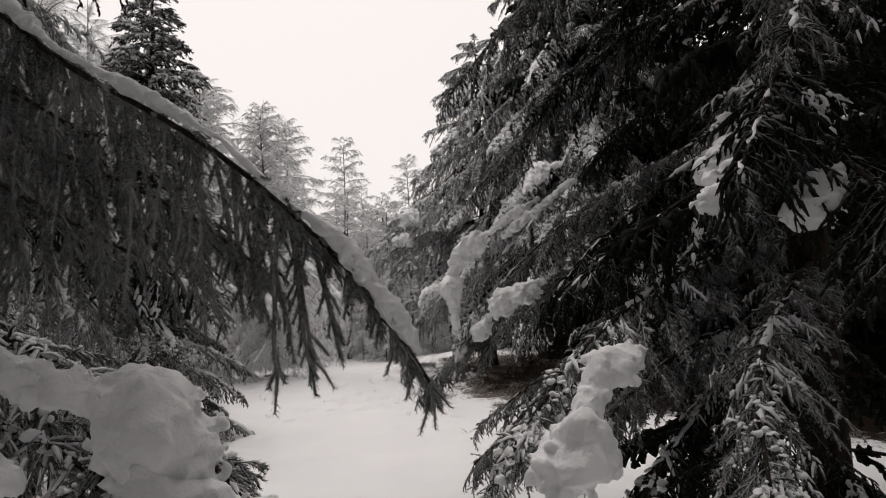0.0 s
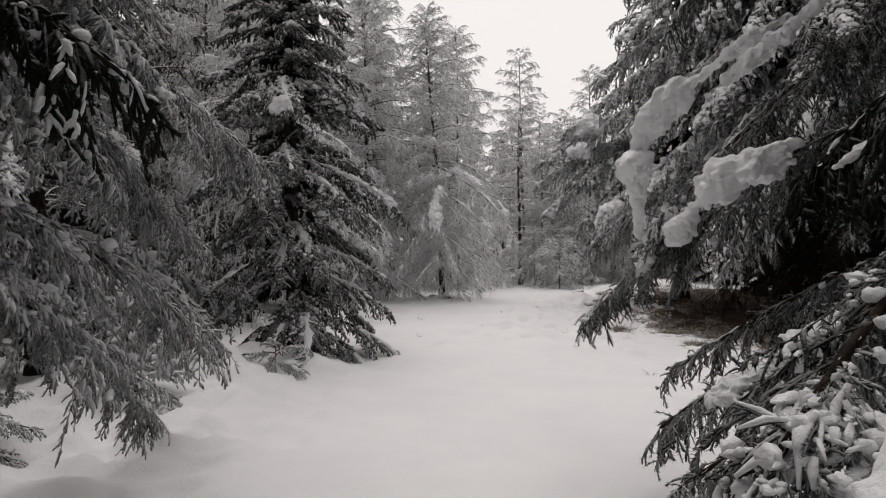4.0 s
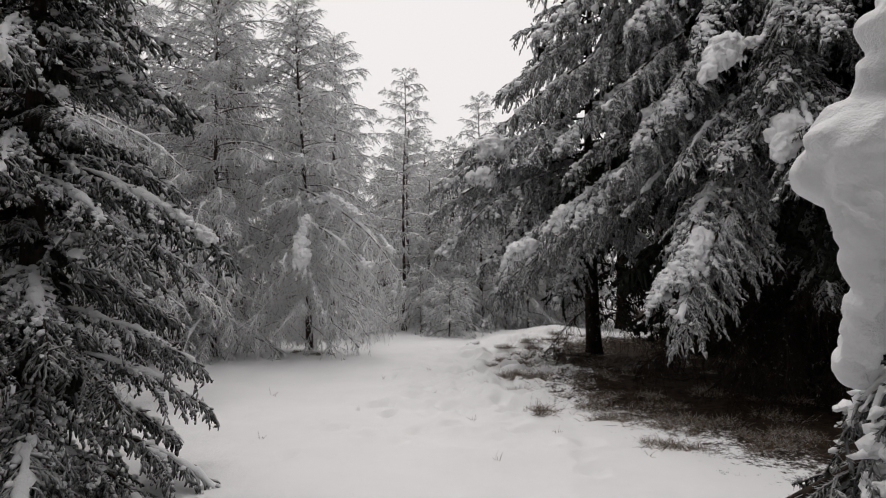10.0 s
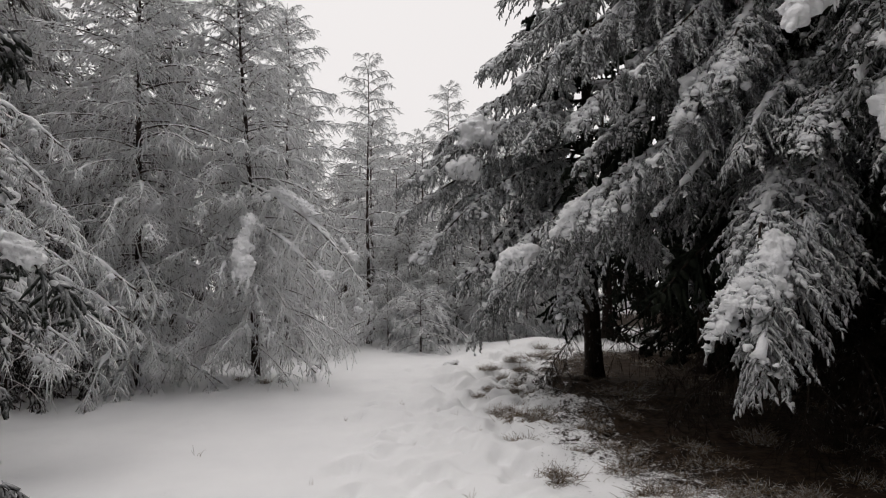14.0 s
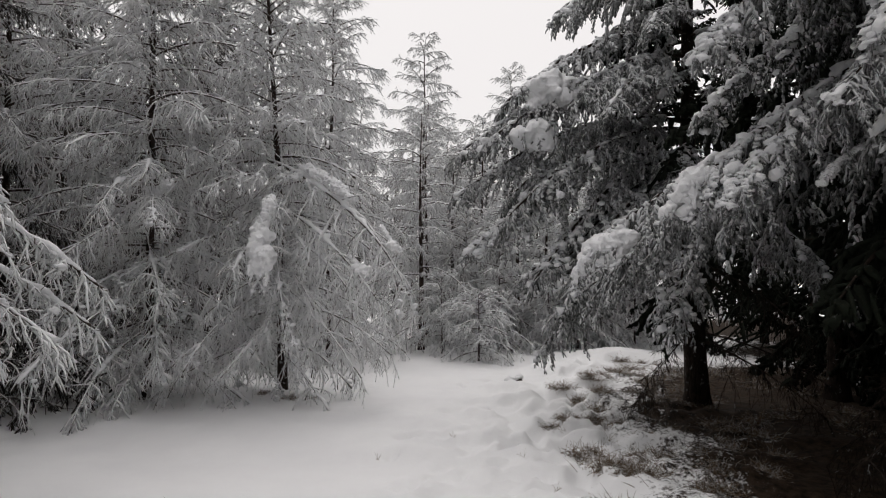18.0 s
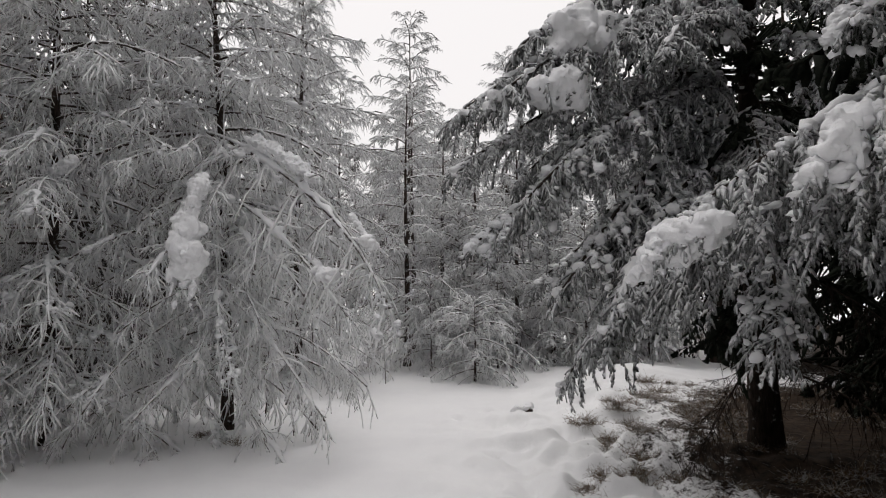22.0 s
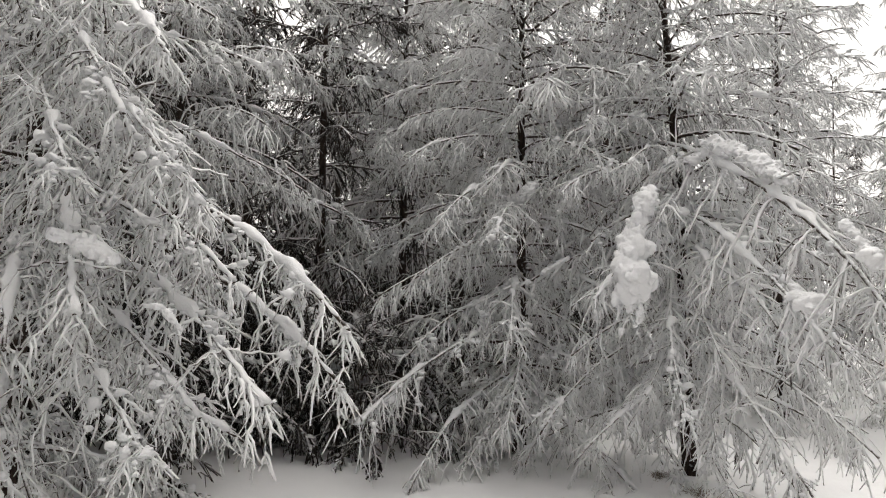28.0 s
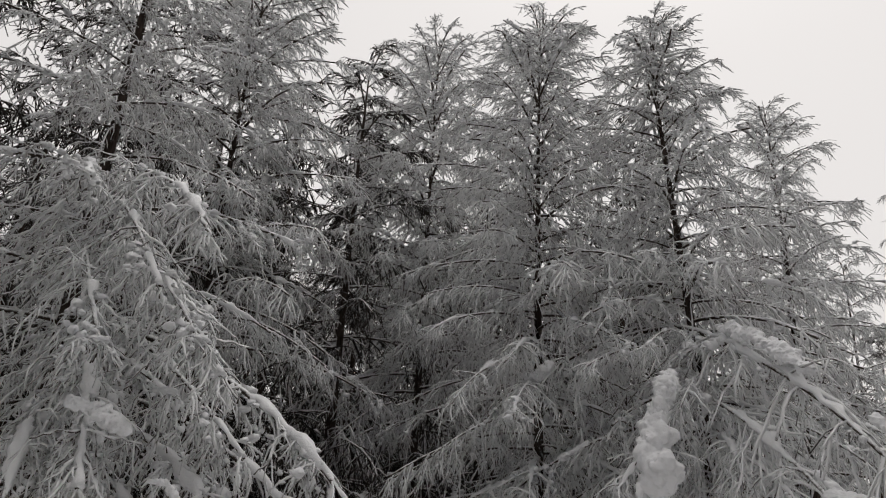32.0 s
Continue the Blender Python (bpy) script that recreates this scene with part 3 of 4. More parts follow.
def spruce(x, y, H, reach, seed, label, lib=None, low=0.25, step=0.10, r0=0.09, shape=0.75, droop=0.0, skip=None, snowy=0.9, z=0.0, inner=0.0):
    rand = random.Random(seed)
    tree = thing("spruce_tree", x, y, z, label, "spruce", "spruces round the clearing")
    me, P = trunk_mesh(H, r0, seed, SPRUCE_BARK)
    part("trunk", me, tree)
    crown(tree, lib or SPRUCE, P, H, low, reach, step, rand, lambda h: -16 - droop + 46 * h**1.6, "bough", snowy, shape, skip)
    # Inner boughs from the near-black set, added to darken the crown's core.
    if inner:
        crown(tree, FAR_SPRUCE, P, H * 0.85, max(0.5, low * 0.7), reach * inner, step * (1.9 if inner < 0.8 else 1.1), rand, lambda h: -10 + 20 * h, "bough", 0.0, 0.4)
    return tree


def larch(x, y, H, reach, seed, label, lib=None, low=0.35, step=0.082, r0=0.06, lean=(0, 0), hook=0.0, snowy=0.85, z=0.0, shape=0.62, skip=None, name="larch_tree", shade=0.0):
    rand = random.Random(seed)
    tree = thing(name, x, y, z, label, "larch", "rimed larches")
    me, P = trunk_mesh(H, r0, seed, BARK, lean, hook)
    part("trunk", me, tree)
    crown(tree, lib or LARCH, P, H, low, reach, step, rand, lambda h: -14 + 58 * h**1.7, "branch", snowy, shape, skip, shade)
    return tree


# ---- ground ----
# From (6.6, 16.0) on, the circles are added to paint the woods' shade as litter.
LITTER = [((2.9, 14.3), 2.9), ((1.5, 16.8), 1.8), ((3.6, 12.8), 2.7), ((3.1, 18.0), 3.1), ((5.5, 11.5), 3.0), ((6.6, 16.0), 4.4), ((7.2, 11.0), 4.0), ((5.4, 20.5), 2.6), ((13.0, 15.0), 8.0), ((8.5, 24.0), 5.0), ((4.6, 23.0), 2.2), ((7.5, 29.5), 5.5)]


def litter_at(X, Y):
    d = np.full(X.shape, 9.0)
    for (cx, cy), r in LITTER:
        d = np.minimum(d, np.hypot(X - cx, Y - cy) - r)
    return np.clip(0.5 - d / 2.0, 0, 1)


MOUNDS = []
print_rand = random.Random(17)
PRINTS = [(print_rand.gauss(-1.3 + 0.02 * i, 0.25), 12.0 + 0.22 * i + print_rand.uniform(-0.1, 0.1), print_rand.uniform(0.06, 0.11), print_rand.uniform(0.05, 0.10)) for i in range(40)]
PRINTS += [(print_rand.uniform(-2.4, 0.2), print_rand.uniform(10.5, 19.0), print_rand.uniform(0.05, 0.10), print_rand.uniform(0.03, 0.07)) for i in range(70)]
PRINTS += [(print_rand.uniform(-3.4, -1.6), print_rand.uniform(5.2, 7.4), print_rand.uniform(0.06, 0.13), print_rand.uniform(0.02, 0.06)) for i in range(26)]


def ground_z(X, Y):
    p = np.stack([X, Y, 0 * X], -1)
    z = 0.012 * lumpy(p * 0.22) + 0.006 * lumpy(p * 0.7 + 5)
    rough = np.exp(-(((X + 0.5) / 1.5) ** 2) - ((Y - 16.0) / 4.0) ** 2)
    z = z + rough * (0.045 * lumpy(p * 1.0 + 2) + 0.018 * lumpy(p * 2.0))
    for cx, cy, r, d in PRINTS:
        q = ((X - cx) ** 2 + ((Y - cy) / 1.5) ** 2) / r**2
        z = z - d * np.exp(-q) + 0.35 * d * np.exp(-((np.sqrt(q) - 1.5) ** 2) * 4)
    bank = np.exp(-(((X + 3.0) / 1.0) ** 2) - ((Y - 6.6) / 2.2) ** 2)
    z = z + bank * (0.05 * lumpy(p * 0.75 + 9) + 0.02 * lumpy(p * 2.0))
    for cx, cy, h, r in MOUNDS:
        z = z + h * np.exp(-((X - cx) ** 2 + (Y - cy) ** 2) / r**2)
    return z


def grid(fine, lo, hi):
    core = np.arange(lo, hi, fine)
    far = np.geomspace(fine, 500, 34)
    return np.concatenate([lo - far[::-1], core, hi + far - fine * 0.5])


def build_ground():
    gx, gy = grid(0.055, -6.0, 4.6), grid(0.055, 2.0, 21.0)
    X, Y = np.meshgrid(gx, gy)
    Z = ground_z(X, Y)
    Z = np.where(np.hypot(X, Y - 10) > 40, 0.0, Z)
    V = np.stack([X, Y, Z], -1)
    h, w = X.shape
    i = np.arange(h * w).reshape(h, w)
    F = np.concatenate([np.stack([i[:-1, :-1], i[:-1, 1:], i[1:, 1:]], -1).reshape(-1, 3), np.stack([i[:-1, :-1], i[1:, 1:], i[1:, :-1]], -1).reshape(-1, 3)])
    soup = Soup()
    soup.add(V, F)
    me = soup.mesh("ground", (GROUND,))
    me.attributes.new("litter", "FLOAT", "POINT").data.foreach_set("value", litter_at(X, Y).astype(np.float32).ravel())
    return tagged(new("ground", me), "snow-covered clearing with brown needle litter under the spruces", "ground", kind="structure")


# hummocks at the feet of trees
MOUNDS += [(-3.2, 8.4, 0.22, 0.8), (-3.7, 7.6, 0.20, 0.8), (-4.35, 16.65, 0.10, 0.35), (-0.9, 19.6, 0.16, 0.6), (0.1, 21.0, 0.25, 0.9), (-3.9, 6.6, 0.15, 0.9), (0.2, 5.6, 0.05, 0.8)]
build_ground()

# ---- larches ----
RIMED = "tall larch with dark trunk and rime-white hanging twigs"
main_larch = larch(-4.35, 16.7, 6.7, 1.6, 11, "slender larch under thick rime with a hanging tongue of snow", lean=(-0.35, 0), hook=0.2, low=0.55, step=0.05)
for i, (base, tip) in enumerate([((-4.6, 16.6, 3.05), (-2.45, 15.5, 1.35)), ((-4.55, 16.6, 2.45), (-2.75, 15.6, 1.25)), ((-4.6, 16.6, 3.05), (-6.1, 15.5, 2.1)),
                                 ((-4.55, 16.6, 2.2), (-5.9, 15.6, 1.4)), ((-4.6, 16.6, 3.4), (-6.2, 15.6, 3.3)), ((-4.55, 16.6, 2.75), (-4.05, 15.35, 1.5)),
                                 ((-4.5, 16.6, 1.5), (-3.0, 15.7, 0.45)), ((-4.5, 16.6, 1.4), (-4.9, 15.4, 0.5)), ((-4.5, 16.6, 1.9), (-3.7, 15.5, 0.8))]):
    hang_on(main_larch, LARCH[2.0][i % 5], base, tip, name="branch")
# the hanging tongue: a narrow head, a wider foot and ragged fingers
snow_load([(-4.0, 15.6, 2.44), (-3.98, 15.45, 2.28), (-4.03, 15.42, 2.1)], [0.06, 0.075, 0.06], main_larch, 3, 0.9, 0.22, 1.3)
snow_load([(-4.04, 15.42, 2.12), (-4.03, 15.40, 1.9), (-4.0, 15.38, 1.72)], [0.075, 0.105, 0.14], main_larch, 10, 0.9, 0.22, 1.3)
for i, (x, z, deep) in enumerate([(-4.13, 1.66, 0.20), (-4.03, 1.66, 0.13), (-3.95, 1.68, 0.22)]):
    snow_load([(x, 15.37, z), (x + 0.01, 15.36, z - deep * 0.6), (x - 0.01, 15.36, z - deep)], [0.055, 0.035, 0.016], main_larch, 16 + i, 1.0)
snow_load([(-4.0, 16.25, 2.90), (-3.72, 16.12, 2.79), (-3.45, 16.02, 2.62), (-3.18, 15.9, 2.42)], [0.035, 0.07, 0.075, 0.05], main_larch, 4, 0.6)
snow_load([(-2.78, 15.7, 2.08), (-2.6, 15.62, 1.85)], [0.07, 0.06], main_larch, 5, 0.8)
snow_load([(-3.2, 15.85, 1.78), (-2.98, 15.75, 1.58)], [0.07, 0.06], main_larch, 6, 0.8)
snow_load([(-5.42, 15.82, 2.66), (-5.6, 15.75, 2.52)], [0.06, 0.05], main_larch, 7, 0.8)
snow_load([(-5.15, 16.0, 1.98), (-5.35, 15.9, 1.85)], [0.07, 0.05], main_larch, 8, 0.7)
snow_load([(-5.0, 16.1, 3.42), (-5.4, 15.85, 3.50)], [0.05, 0.05], main_larch, 9, 0.6)
larch(-6.0, 16.25, 7.2, 2.0, 12, RIMED, low=0.2, step=0.052, shape=0.5)
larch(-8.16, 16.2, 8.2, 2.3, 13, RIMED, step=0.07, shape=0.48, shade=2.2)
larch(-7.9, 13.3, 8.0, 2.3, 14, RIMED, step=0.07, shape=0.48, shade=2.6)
larch(-5.3, 20.6, 7.6, 2.1, 15, RIMED)
side_larch = larch(-5.9, 11.9, 7.0, 1.7, 16, "broad larch beside the clearing, long rimed twigs", lib=NEAR_LARCH, step=0.085)
for i, (z, tip) in enumerate([(2.44, (-3.97, 13.05, 1.44)), (2.89, (-4.19, 12.51, 1.99)), (3.06, (-4.22, 12.3, 2.16)), (3.25, (-4.21, 12.15, 2.35)), (3.42, (-4.11, 12.2, 2.62)), (1.92, (-4.06, 12.79, 1.12)), (1.64, (-4.21, 12.24, 0.94)), (1.75, (-4.26, 12.53, 1.05)), (2.06, (-4.04, 13.07, 1.16)), (2.41, (-4.22, 12.06, 1.51)), (2.9, (-4.3, 11.92, 2.1)), (2.46, (-4.36, 12.69, 1.66))]):
    hang_on(side_larch, NEAR_LARCH[2.0][(i + 2) % 4], (-5.9, 11.9, z), tip, name="branch")
snow_load([(-4.33, 11.9, 1.84), (-4.32, 12.0, 1.81), (-4.31, 12.09, 1.75)], [0.05, 0.06, 0.04], side_larch, 14, 0.7)
snow_load([(-4.28, 12.24, 1.55), (-4.27, 12.31, 1.54), (-4.25, 12.38, 1.45)], [0.035, 0.05, 0.03], side_larch, 15, 0.8)

# woods behind the clearing
far_rand = random.Random(5)
spots = [(-4.8, 26.4, 8.7, 2.3), (-2.5, 28.7, 8.3, 2.1), (-6.6, 23.5, 7.6, 1.8), (-9.8, 19.0, 8.2, 2.0), (-7.2, 19.3, 7.8, 1.9), (-10.6, 15.0, 8.0, 2.0), (-3.4, 23.4, 4.6, 1.5), (-1.3, 24.6, 4.2, 1.5),
         (-10.2, 11.6, 8.0, 2.0), (-8.0, 10.4, 7.6, 1.9), (-6.8, 8.9, 7.4, 1.8), (-12.4, 17.5, 8.5, 2.0), (-12.8, 13.0, 8.5, 2.0), (-9.4, 23.0, 8.3, 2.0), (-0.6, 31.0, 6.5, 1.6), (-7.4, 28.5, 7.8, 1.8),
         (-12.0, 21.5, 8.5, 2.0), (-11.0, 26.5, 8.6, 2.0), (-5.4, 33.0, 8.0, 1.8), (1.2, 33.5, 6.8, 1.8), (-9.8, 8.0, 8.0, 1.9), (-13.5, 9.5, 8.6, 2.0), (-15.5, 15.5, 9.0, 2.0), (3.2, 30.0, 7.5, 1.8),
         (-3.9, 22.3, 5.2, 1.7), (-2.9, 24.8, 5.6, 1.7), (-1.9, 23.3, 4.6, 1.5), (-0.8, 26.3, 5.4, 1.7), (0.2, 25.2, 5.0, 1.6), (-6.3, 21.6, 6.4, 1.8), (-4.3, 24.6, 6.2, 1.8), (1.0, 27.8, 6.0, 1.8), (-3.6, 28.2, 6.6, 1.8), (-1.8, 30.5, 6.8, 1.8), (-6.0, 30.0, 7.4, 1.9), (-8.6, 25.6, 7.8, 2.0)]
for i in range(34):
    x, y = -8.6 - 2.1 * (i // 9) + far_rand.uniform(-0.7, 0.7), 9.5 + 2.0 * (i % 9) + far_rand.uniform(-0.7, 0.7)
    if all(math.hypot(x - a, y - b) > 1.15 for a, b, _, _ in spots + [(-7.9, 13.3, 0, 0), (-8.16, 16.2, 0, 0)]):
        spots.append((x, y, far_rand.uniform(6.6, 8.4), far_rand.uniform(1.7, 2.0)))
hidden = [(x, y, h) for x, y, h, r in spots if x < -10.4]
spots = [spot for spot in spots if spot[0] >= -10.4]
# West of -6.5 the darker set carries the shade of the stand.
for i, (x, y, h, r) in enumerate(spots):
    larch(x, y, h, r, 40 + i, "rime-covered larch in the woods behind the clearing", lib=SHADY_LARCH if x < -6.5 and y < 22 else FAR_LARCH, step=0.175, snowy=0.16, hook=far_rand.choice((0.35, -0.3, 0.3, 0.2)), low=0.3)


def distant_trees(name, places, mats, label, category, reach, width, seed, low=0.06):
    """Many trees far off, past counting: trunks, branches and twigs in one mesh."""
    global rng
    rng = np.random.default_rng(seed)
    soup = Soup()
    for x, y, h in places:
        V, F = sweeps(np.array([[[x, y, -0.2], [x + 0.03, y, h * 0.5], [x, y, h]]]), np.array([[0.09, 0.05, 0.01]]), 6)
        soup.add(V, F, 1)
        n = int(11 * h)
        u = np.sort(rng.uniform(low, 0.98, n))
        az = rng.uniform(0, 6.283, n)
        e = -0.25 + 0.9 * u**1.7 + rng.normal(size=n) * 0.12
        way = np.stack([np.cos(az) * np.cos(e), np.sin(az) * np.cos(e), np.sin(e)], -1)
        P = drooped(np.stack([x + 0 * u, y + 0 * u, u * h], -1), way, (reach * (1 - u) ** 0.6 + 0.15) * rng.uniform(0.7, 1.15, n), rng.uniform(0.05, 0.3, n), 4)
        V, F = sweeps(P, width * np.linspace(1.1, 0.6, 4)[None] + 0 * u[:, None], 3)
        soup.add(V, F)
        k = 16
        q, t = along(P, rng.uniform(0.1, 1.0, (n, k)))
        q, t = q.reshape(-1, 3), t.reshape(-1, 3)
        w = unit(t * 0.6 + rng.normal(size=q.shape) * np.array([0.6, 0.6, 0.3]) - np.array([0, 0, 0.35]))
        T = drooped(q, w, rng.uniform(0.12, 0.45, n * k), rng.uniform(0.1, 0.8, n * k), 3)
        V, F = sweeps(T, width * np.array([1.0, 1.0, 0.5])[None] * rng.uniform(0.6, 1.3, (n * k, 1)), 3)
        soup.add(V, F)
    return tagged(new(name, soup.mesh(name, mats)), label, category, kind="stuff")


deep = [(-15.5 - 1.9 * (i % 4) + far_rand.uniform(-0.8, 0.8), 3.0 + 2.2 * (i // 4) + far_rand.uniform(-0.8, 0.8), far_rand.uniform(7.0, 9.0)) for i in range(56)]
deep += [(-13.0 + 1.7 * (i % 13) + far_rand.uniform(-0.7, 0.7), 35.5 + 2.4 * (i // 13) + far_rand.uniform(-0.7, 0.7), far_rand.uniform(5.5, 7.5)) for i in range(26)]
deep += [(-14.5 + 2.0 * (i % 5) + far_rand.uniform(-0.7, 0.7), -2.0 + 2.2 * (i // 5), far_rand.uniform(7.0, 9.0)) for i in range(15)]
deep += hidden
distant_trees("larch_woods", deep, (SHADE_RIME, BARK), "deep woods of rimed larches, grey and dense", "larch woods", 1.9, 0.013, 31)
east = [(11.0 + 2.2 * (i % 3) + far_rand.uniform(-0.8, 0.8), -1.0 + 2.4 * (i // 3) + far_rand.uniform(-0.8, 0.8), far_rand.uniform(8.0, 11.0)) for i in range(36)]
east += [(4.0 + 2.3 * i + far_rand.uniform(-0.5, 0.5), 24.5 + far_rand.uniform(-0.8, 0.8), far_rand.uniform(7.5, 10.0)) for i in range(5)]
east += [(8.3 + far_rand.uniform(-0.5, 0.5) + 1.5 * (i % 2), 6.5 + 1.6 * i + far_rand.uniform(-0.3, 0.3), far_rand.uniform(7.0, 9.0)) for i in range(12)]
east += [(4.2 + 1.3 * (i % 5) + far_rand.uniform(-0.3, 0.3), 20.5 + 2.6 * (i // 5) + far_rand.uniform(-0.5, 0.5), far_rand.uniform(7.0, 9.0)) for i in range(10)]
# Unseen row behind the start, added to cut the light from there.
east += [(-6.0 + 1.5 * i + far_rand.uniform(-0.4, 0.4), -4.5 + far_rand.uniform(-1.0, 1.0), far_rand.uniform(7.0, 9.0)) for i in range(11)]
distant_trees("spruce_woods", east, (DIM_NEEDLES, SPRUCE_BARK), "deep dark woods of spruces round the clearing, partly unseen and added", "spruce woods", 2.3, 0.03, 32, 0.02)
# low scrub at the foot of the woods; the western ones take the shade-dark set
for i, (x, y, h, r) in enumerate([(-2.42, 20.7, 1.3, 0.75), (-3.3, 21.6, 1.6, 0.8), (-1.2, 22.6, 1.8, 0.8), (-0.1, 23.4, 1.7, 0.8), (-2.2, 22.2, 2.6, 1.1), (-0.6, 23.0, 2.8, 1.2), (0.7, 24.2, 2.8, 1.2), (-3.0, 23.0, 3.0, 1.2), (-1.5, 25.6, 3.6, 1.4), (0.6, 26.8, 3.6, 1.4), (-9.0, 15.0, 1.6, 0.9), (-6.9, 14.9, 1.3, 0.9), (-8.2, 14.4, 1.5, 0.9), (-9.6, 13.6, 1.8, 0.9)]):
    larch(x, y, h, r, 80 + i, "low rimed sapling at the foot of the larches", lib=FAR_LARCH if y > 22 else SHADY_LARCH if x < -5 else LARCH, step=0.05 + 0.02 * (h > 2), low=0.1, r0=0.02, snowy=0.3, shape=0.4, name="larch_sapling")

# ---- spruces ----
back_spruce = spruce(0.65, 17.1, 8.2, 2.5, 21, "tall dark spruce with frosted hanging shoots", HANGING, low=2.0, step=0.095, r0=0.13, shape=0.6, droop=6, skip=lambda az, z: az < 110, inner=0.62)
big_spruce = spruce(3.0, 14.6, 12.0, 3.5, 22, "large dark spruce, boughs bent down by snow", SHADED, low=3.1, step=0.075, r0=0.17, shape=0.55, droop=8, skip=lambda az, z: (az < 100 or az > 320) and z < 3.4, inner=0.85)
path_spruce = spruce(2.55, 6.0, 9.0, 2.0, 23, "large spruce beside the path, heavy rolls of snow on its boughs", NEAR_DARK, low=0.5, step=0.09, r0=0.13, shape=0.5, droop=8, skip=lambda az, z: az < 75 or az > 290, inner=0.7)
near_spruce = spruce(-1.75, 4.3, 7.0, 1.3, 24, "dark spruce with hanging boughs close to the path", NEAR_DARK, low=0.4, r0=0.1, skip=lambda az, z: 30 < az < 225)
wide_spruce = spruce(-5.3, 7.8, 7.5, 2.0, 25, "broad spruce with frosted boughs down to the snow", low=0.25, step=0.08, skip=lambda az, z: 110 < az < 240, inner=0.35)
young_spruce = spruce(-3.5, 9.5, 5.8, 1.35, 26, "young spruce with snow-tipped boughs down to the ground", YOUNG_SPRUCE, low=0.12, step=0.046, shape=0.8, inner=0.2)
# Added spruces; those with y < 3 stand unseen behind the start, blocking skylight.
for i, (x, y, h, r) in enumerate([(6.0, 17.2, 10, 2.6), (6.8, 13.2, 11, 2.8), (3.4, 19.6, 9, 2.4), (6.4, 9.6, 10, 2.6), (4.9, 3.4, 9, 2.4), (5.6, 21.5, 10, 2.5), (-4.6, 3.0, 8, 2.0), (9.0, 15.5, 11, 2.8), (-7.6, 5.6, 8.5, 2.1), (1.9, 23.6, 7.5, 2.0), (5.4, 11.6, 9, 2.4), (4.5, 17.4, 8, 2.2), (5.0, 14.8, 9, 2.4), (4.7, 9.9, 8, 2.2), (7.8, 18.6, 10, 2.6), (2.1, 0.5, 10, 3.2), (-1.6, 0.9, 9, 3.0), (0.5, -2.2, 10, 3.2), (-3.4, 1.4, 9, 2.2), (4.2, 1.0, 10, 2.4), (3.9, 16.2, 4.6, 1.6), (2.6, 18.2, 4.2, 1.4), (4.5, 13.4, 5.0, 1.6), (5.1, 12.6, 4.5, 1.5), (3.4, 17.2, 4.0, 1.3)]):
    # The last five, all low, fill the dark below the big spruce.
    spruce(x, y, h, r, 60 + i, "dark spruce added behind the others to close off the light", FAR_SPRUCE, low=0.2, step=0.15 if y > 3 else 0.1, r0=0.13, shape=0.55, snowy=0.15, skip=(lambda az, z, a=math.degrees(math.atan2(2.4 - y, 0.6 - x)): z < 4.0 and abs((az - a + 180) % 360 - 180) < 75) if y < 3 else None)
# dead and low boughs in the shade of the big spruce
for i, (tree, base, tip) in enumerate([
        (big_spruce, (3.0, 14.6, 1.2), (1.5, 12.7, 0.3)), (big_spruce, (3.0, 14.6, 1.1), (2.0, 12.4, 0.3)), (big_spruce, (3.0, 14.6, 1.0), (2.7, 12.2, 0.3)), (big_spruce, (3.0, 14.6, 1.2), (1.0, 13.6, 0.3)),
        (big_spruce, (3.0, 14.6, 0.9), (1.3, 14.8, 0.2)), (big_spruce, (3.0, 14.6, 1.3), (3.6, 12.1, 0.4)), (big_spruce, (3.0, 14.6, 1.5), (4.4, 12.6, 0.5)), (back_spruce, (0.65, 17.1, 0.9), (-0.1, 15.9, 0.2)), (back_spruce, (0.65, 17.1, 0.8), (1.5, 15.7, 0.2)),
        (back_spruce, (0.65, 17.1, 0.9), (2.0, 16.6, 0.3)), (big_spruce, (3.0, 14.6, 1.6), (1.6, 13.0, 0.9)), (big_spruce, (3.0, 14.6, 1.0), (2.3, 12.9, 0.5)), (big_spruce, (3.0, 14.6, 0.7), (1.9, 13.4, 0.3)), (big_spruce, (3.0, 14.6, 0.8), (3.2, 12.6, 0.3)), (big_spruce, (3.0, 14.6, 2.0), (2.6, 12.4, 1.1)),
        (big_spruce, (3.0, 14.6, 2.1), (1.4, 13.9, 1.2)), (big_spruce, (3.0, 14.6, 1.5), (1.2, 14.2, 0.6)), (back_spruce, (0.65, 17.1, 1.8), (0.2, 15.8, 1.0)), (back_spruce, (0.65, 17.1, 1.7), (1.6, 16.0, 0.9))]):
    hang_on(tree, DEAD_BOUGH[i % 4], base, tip, False)
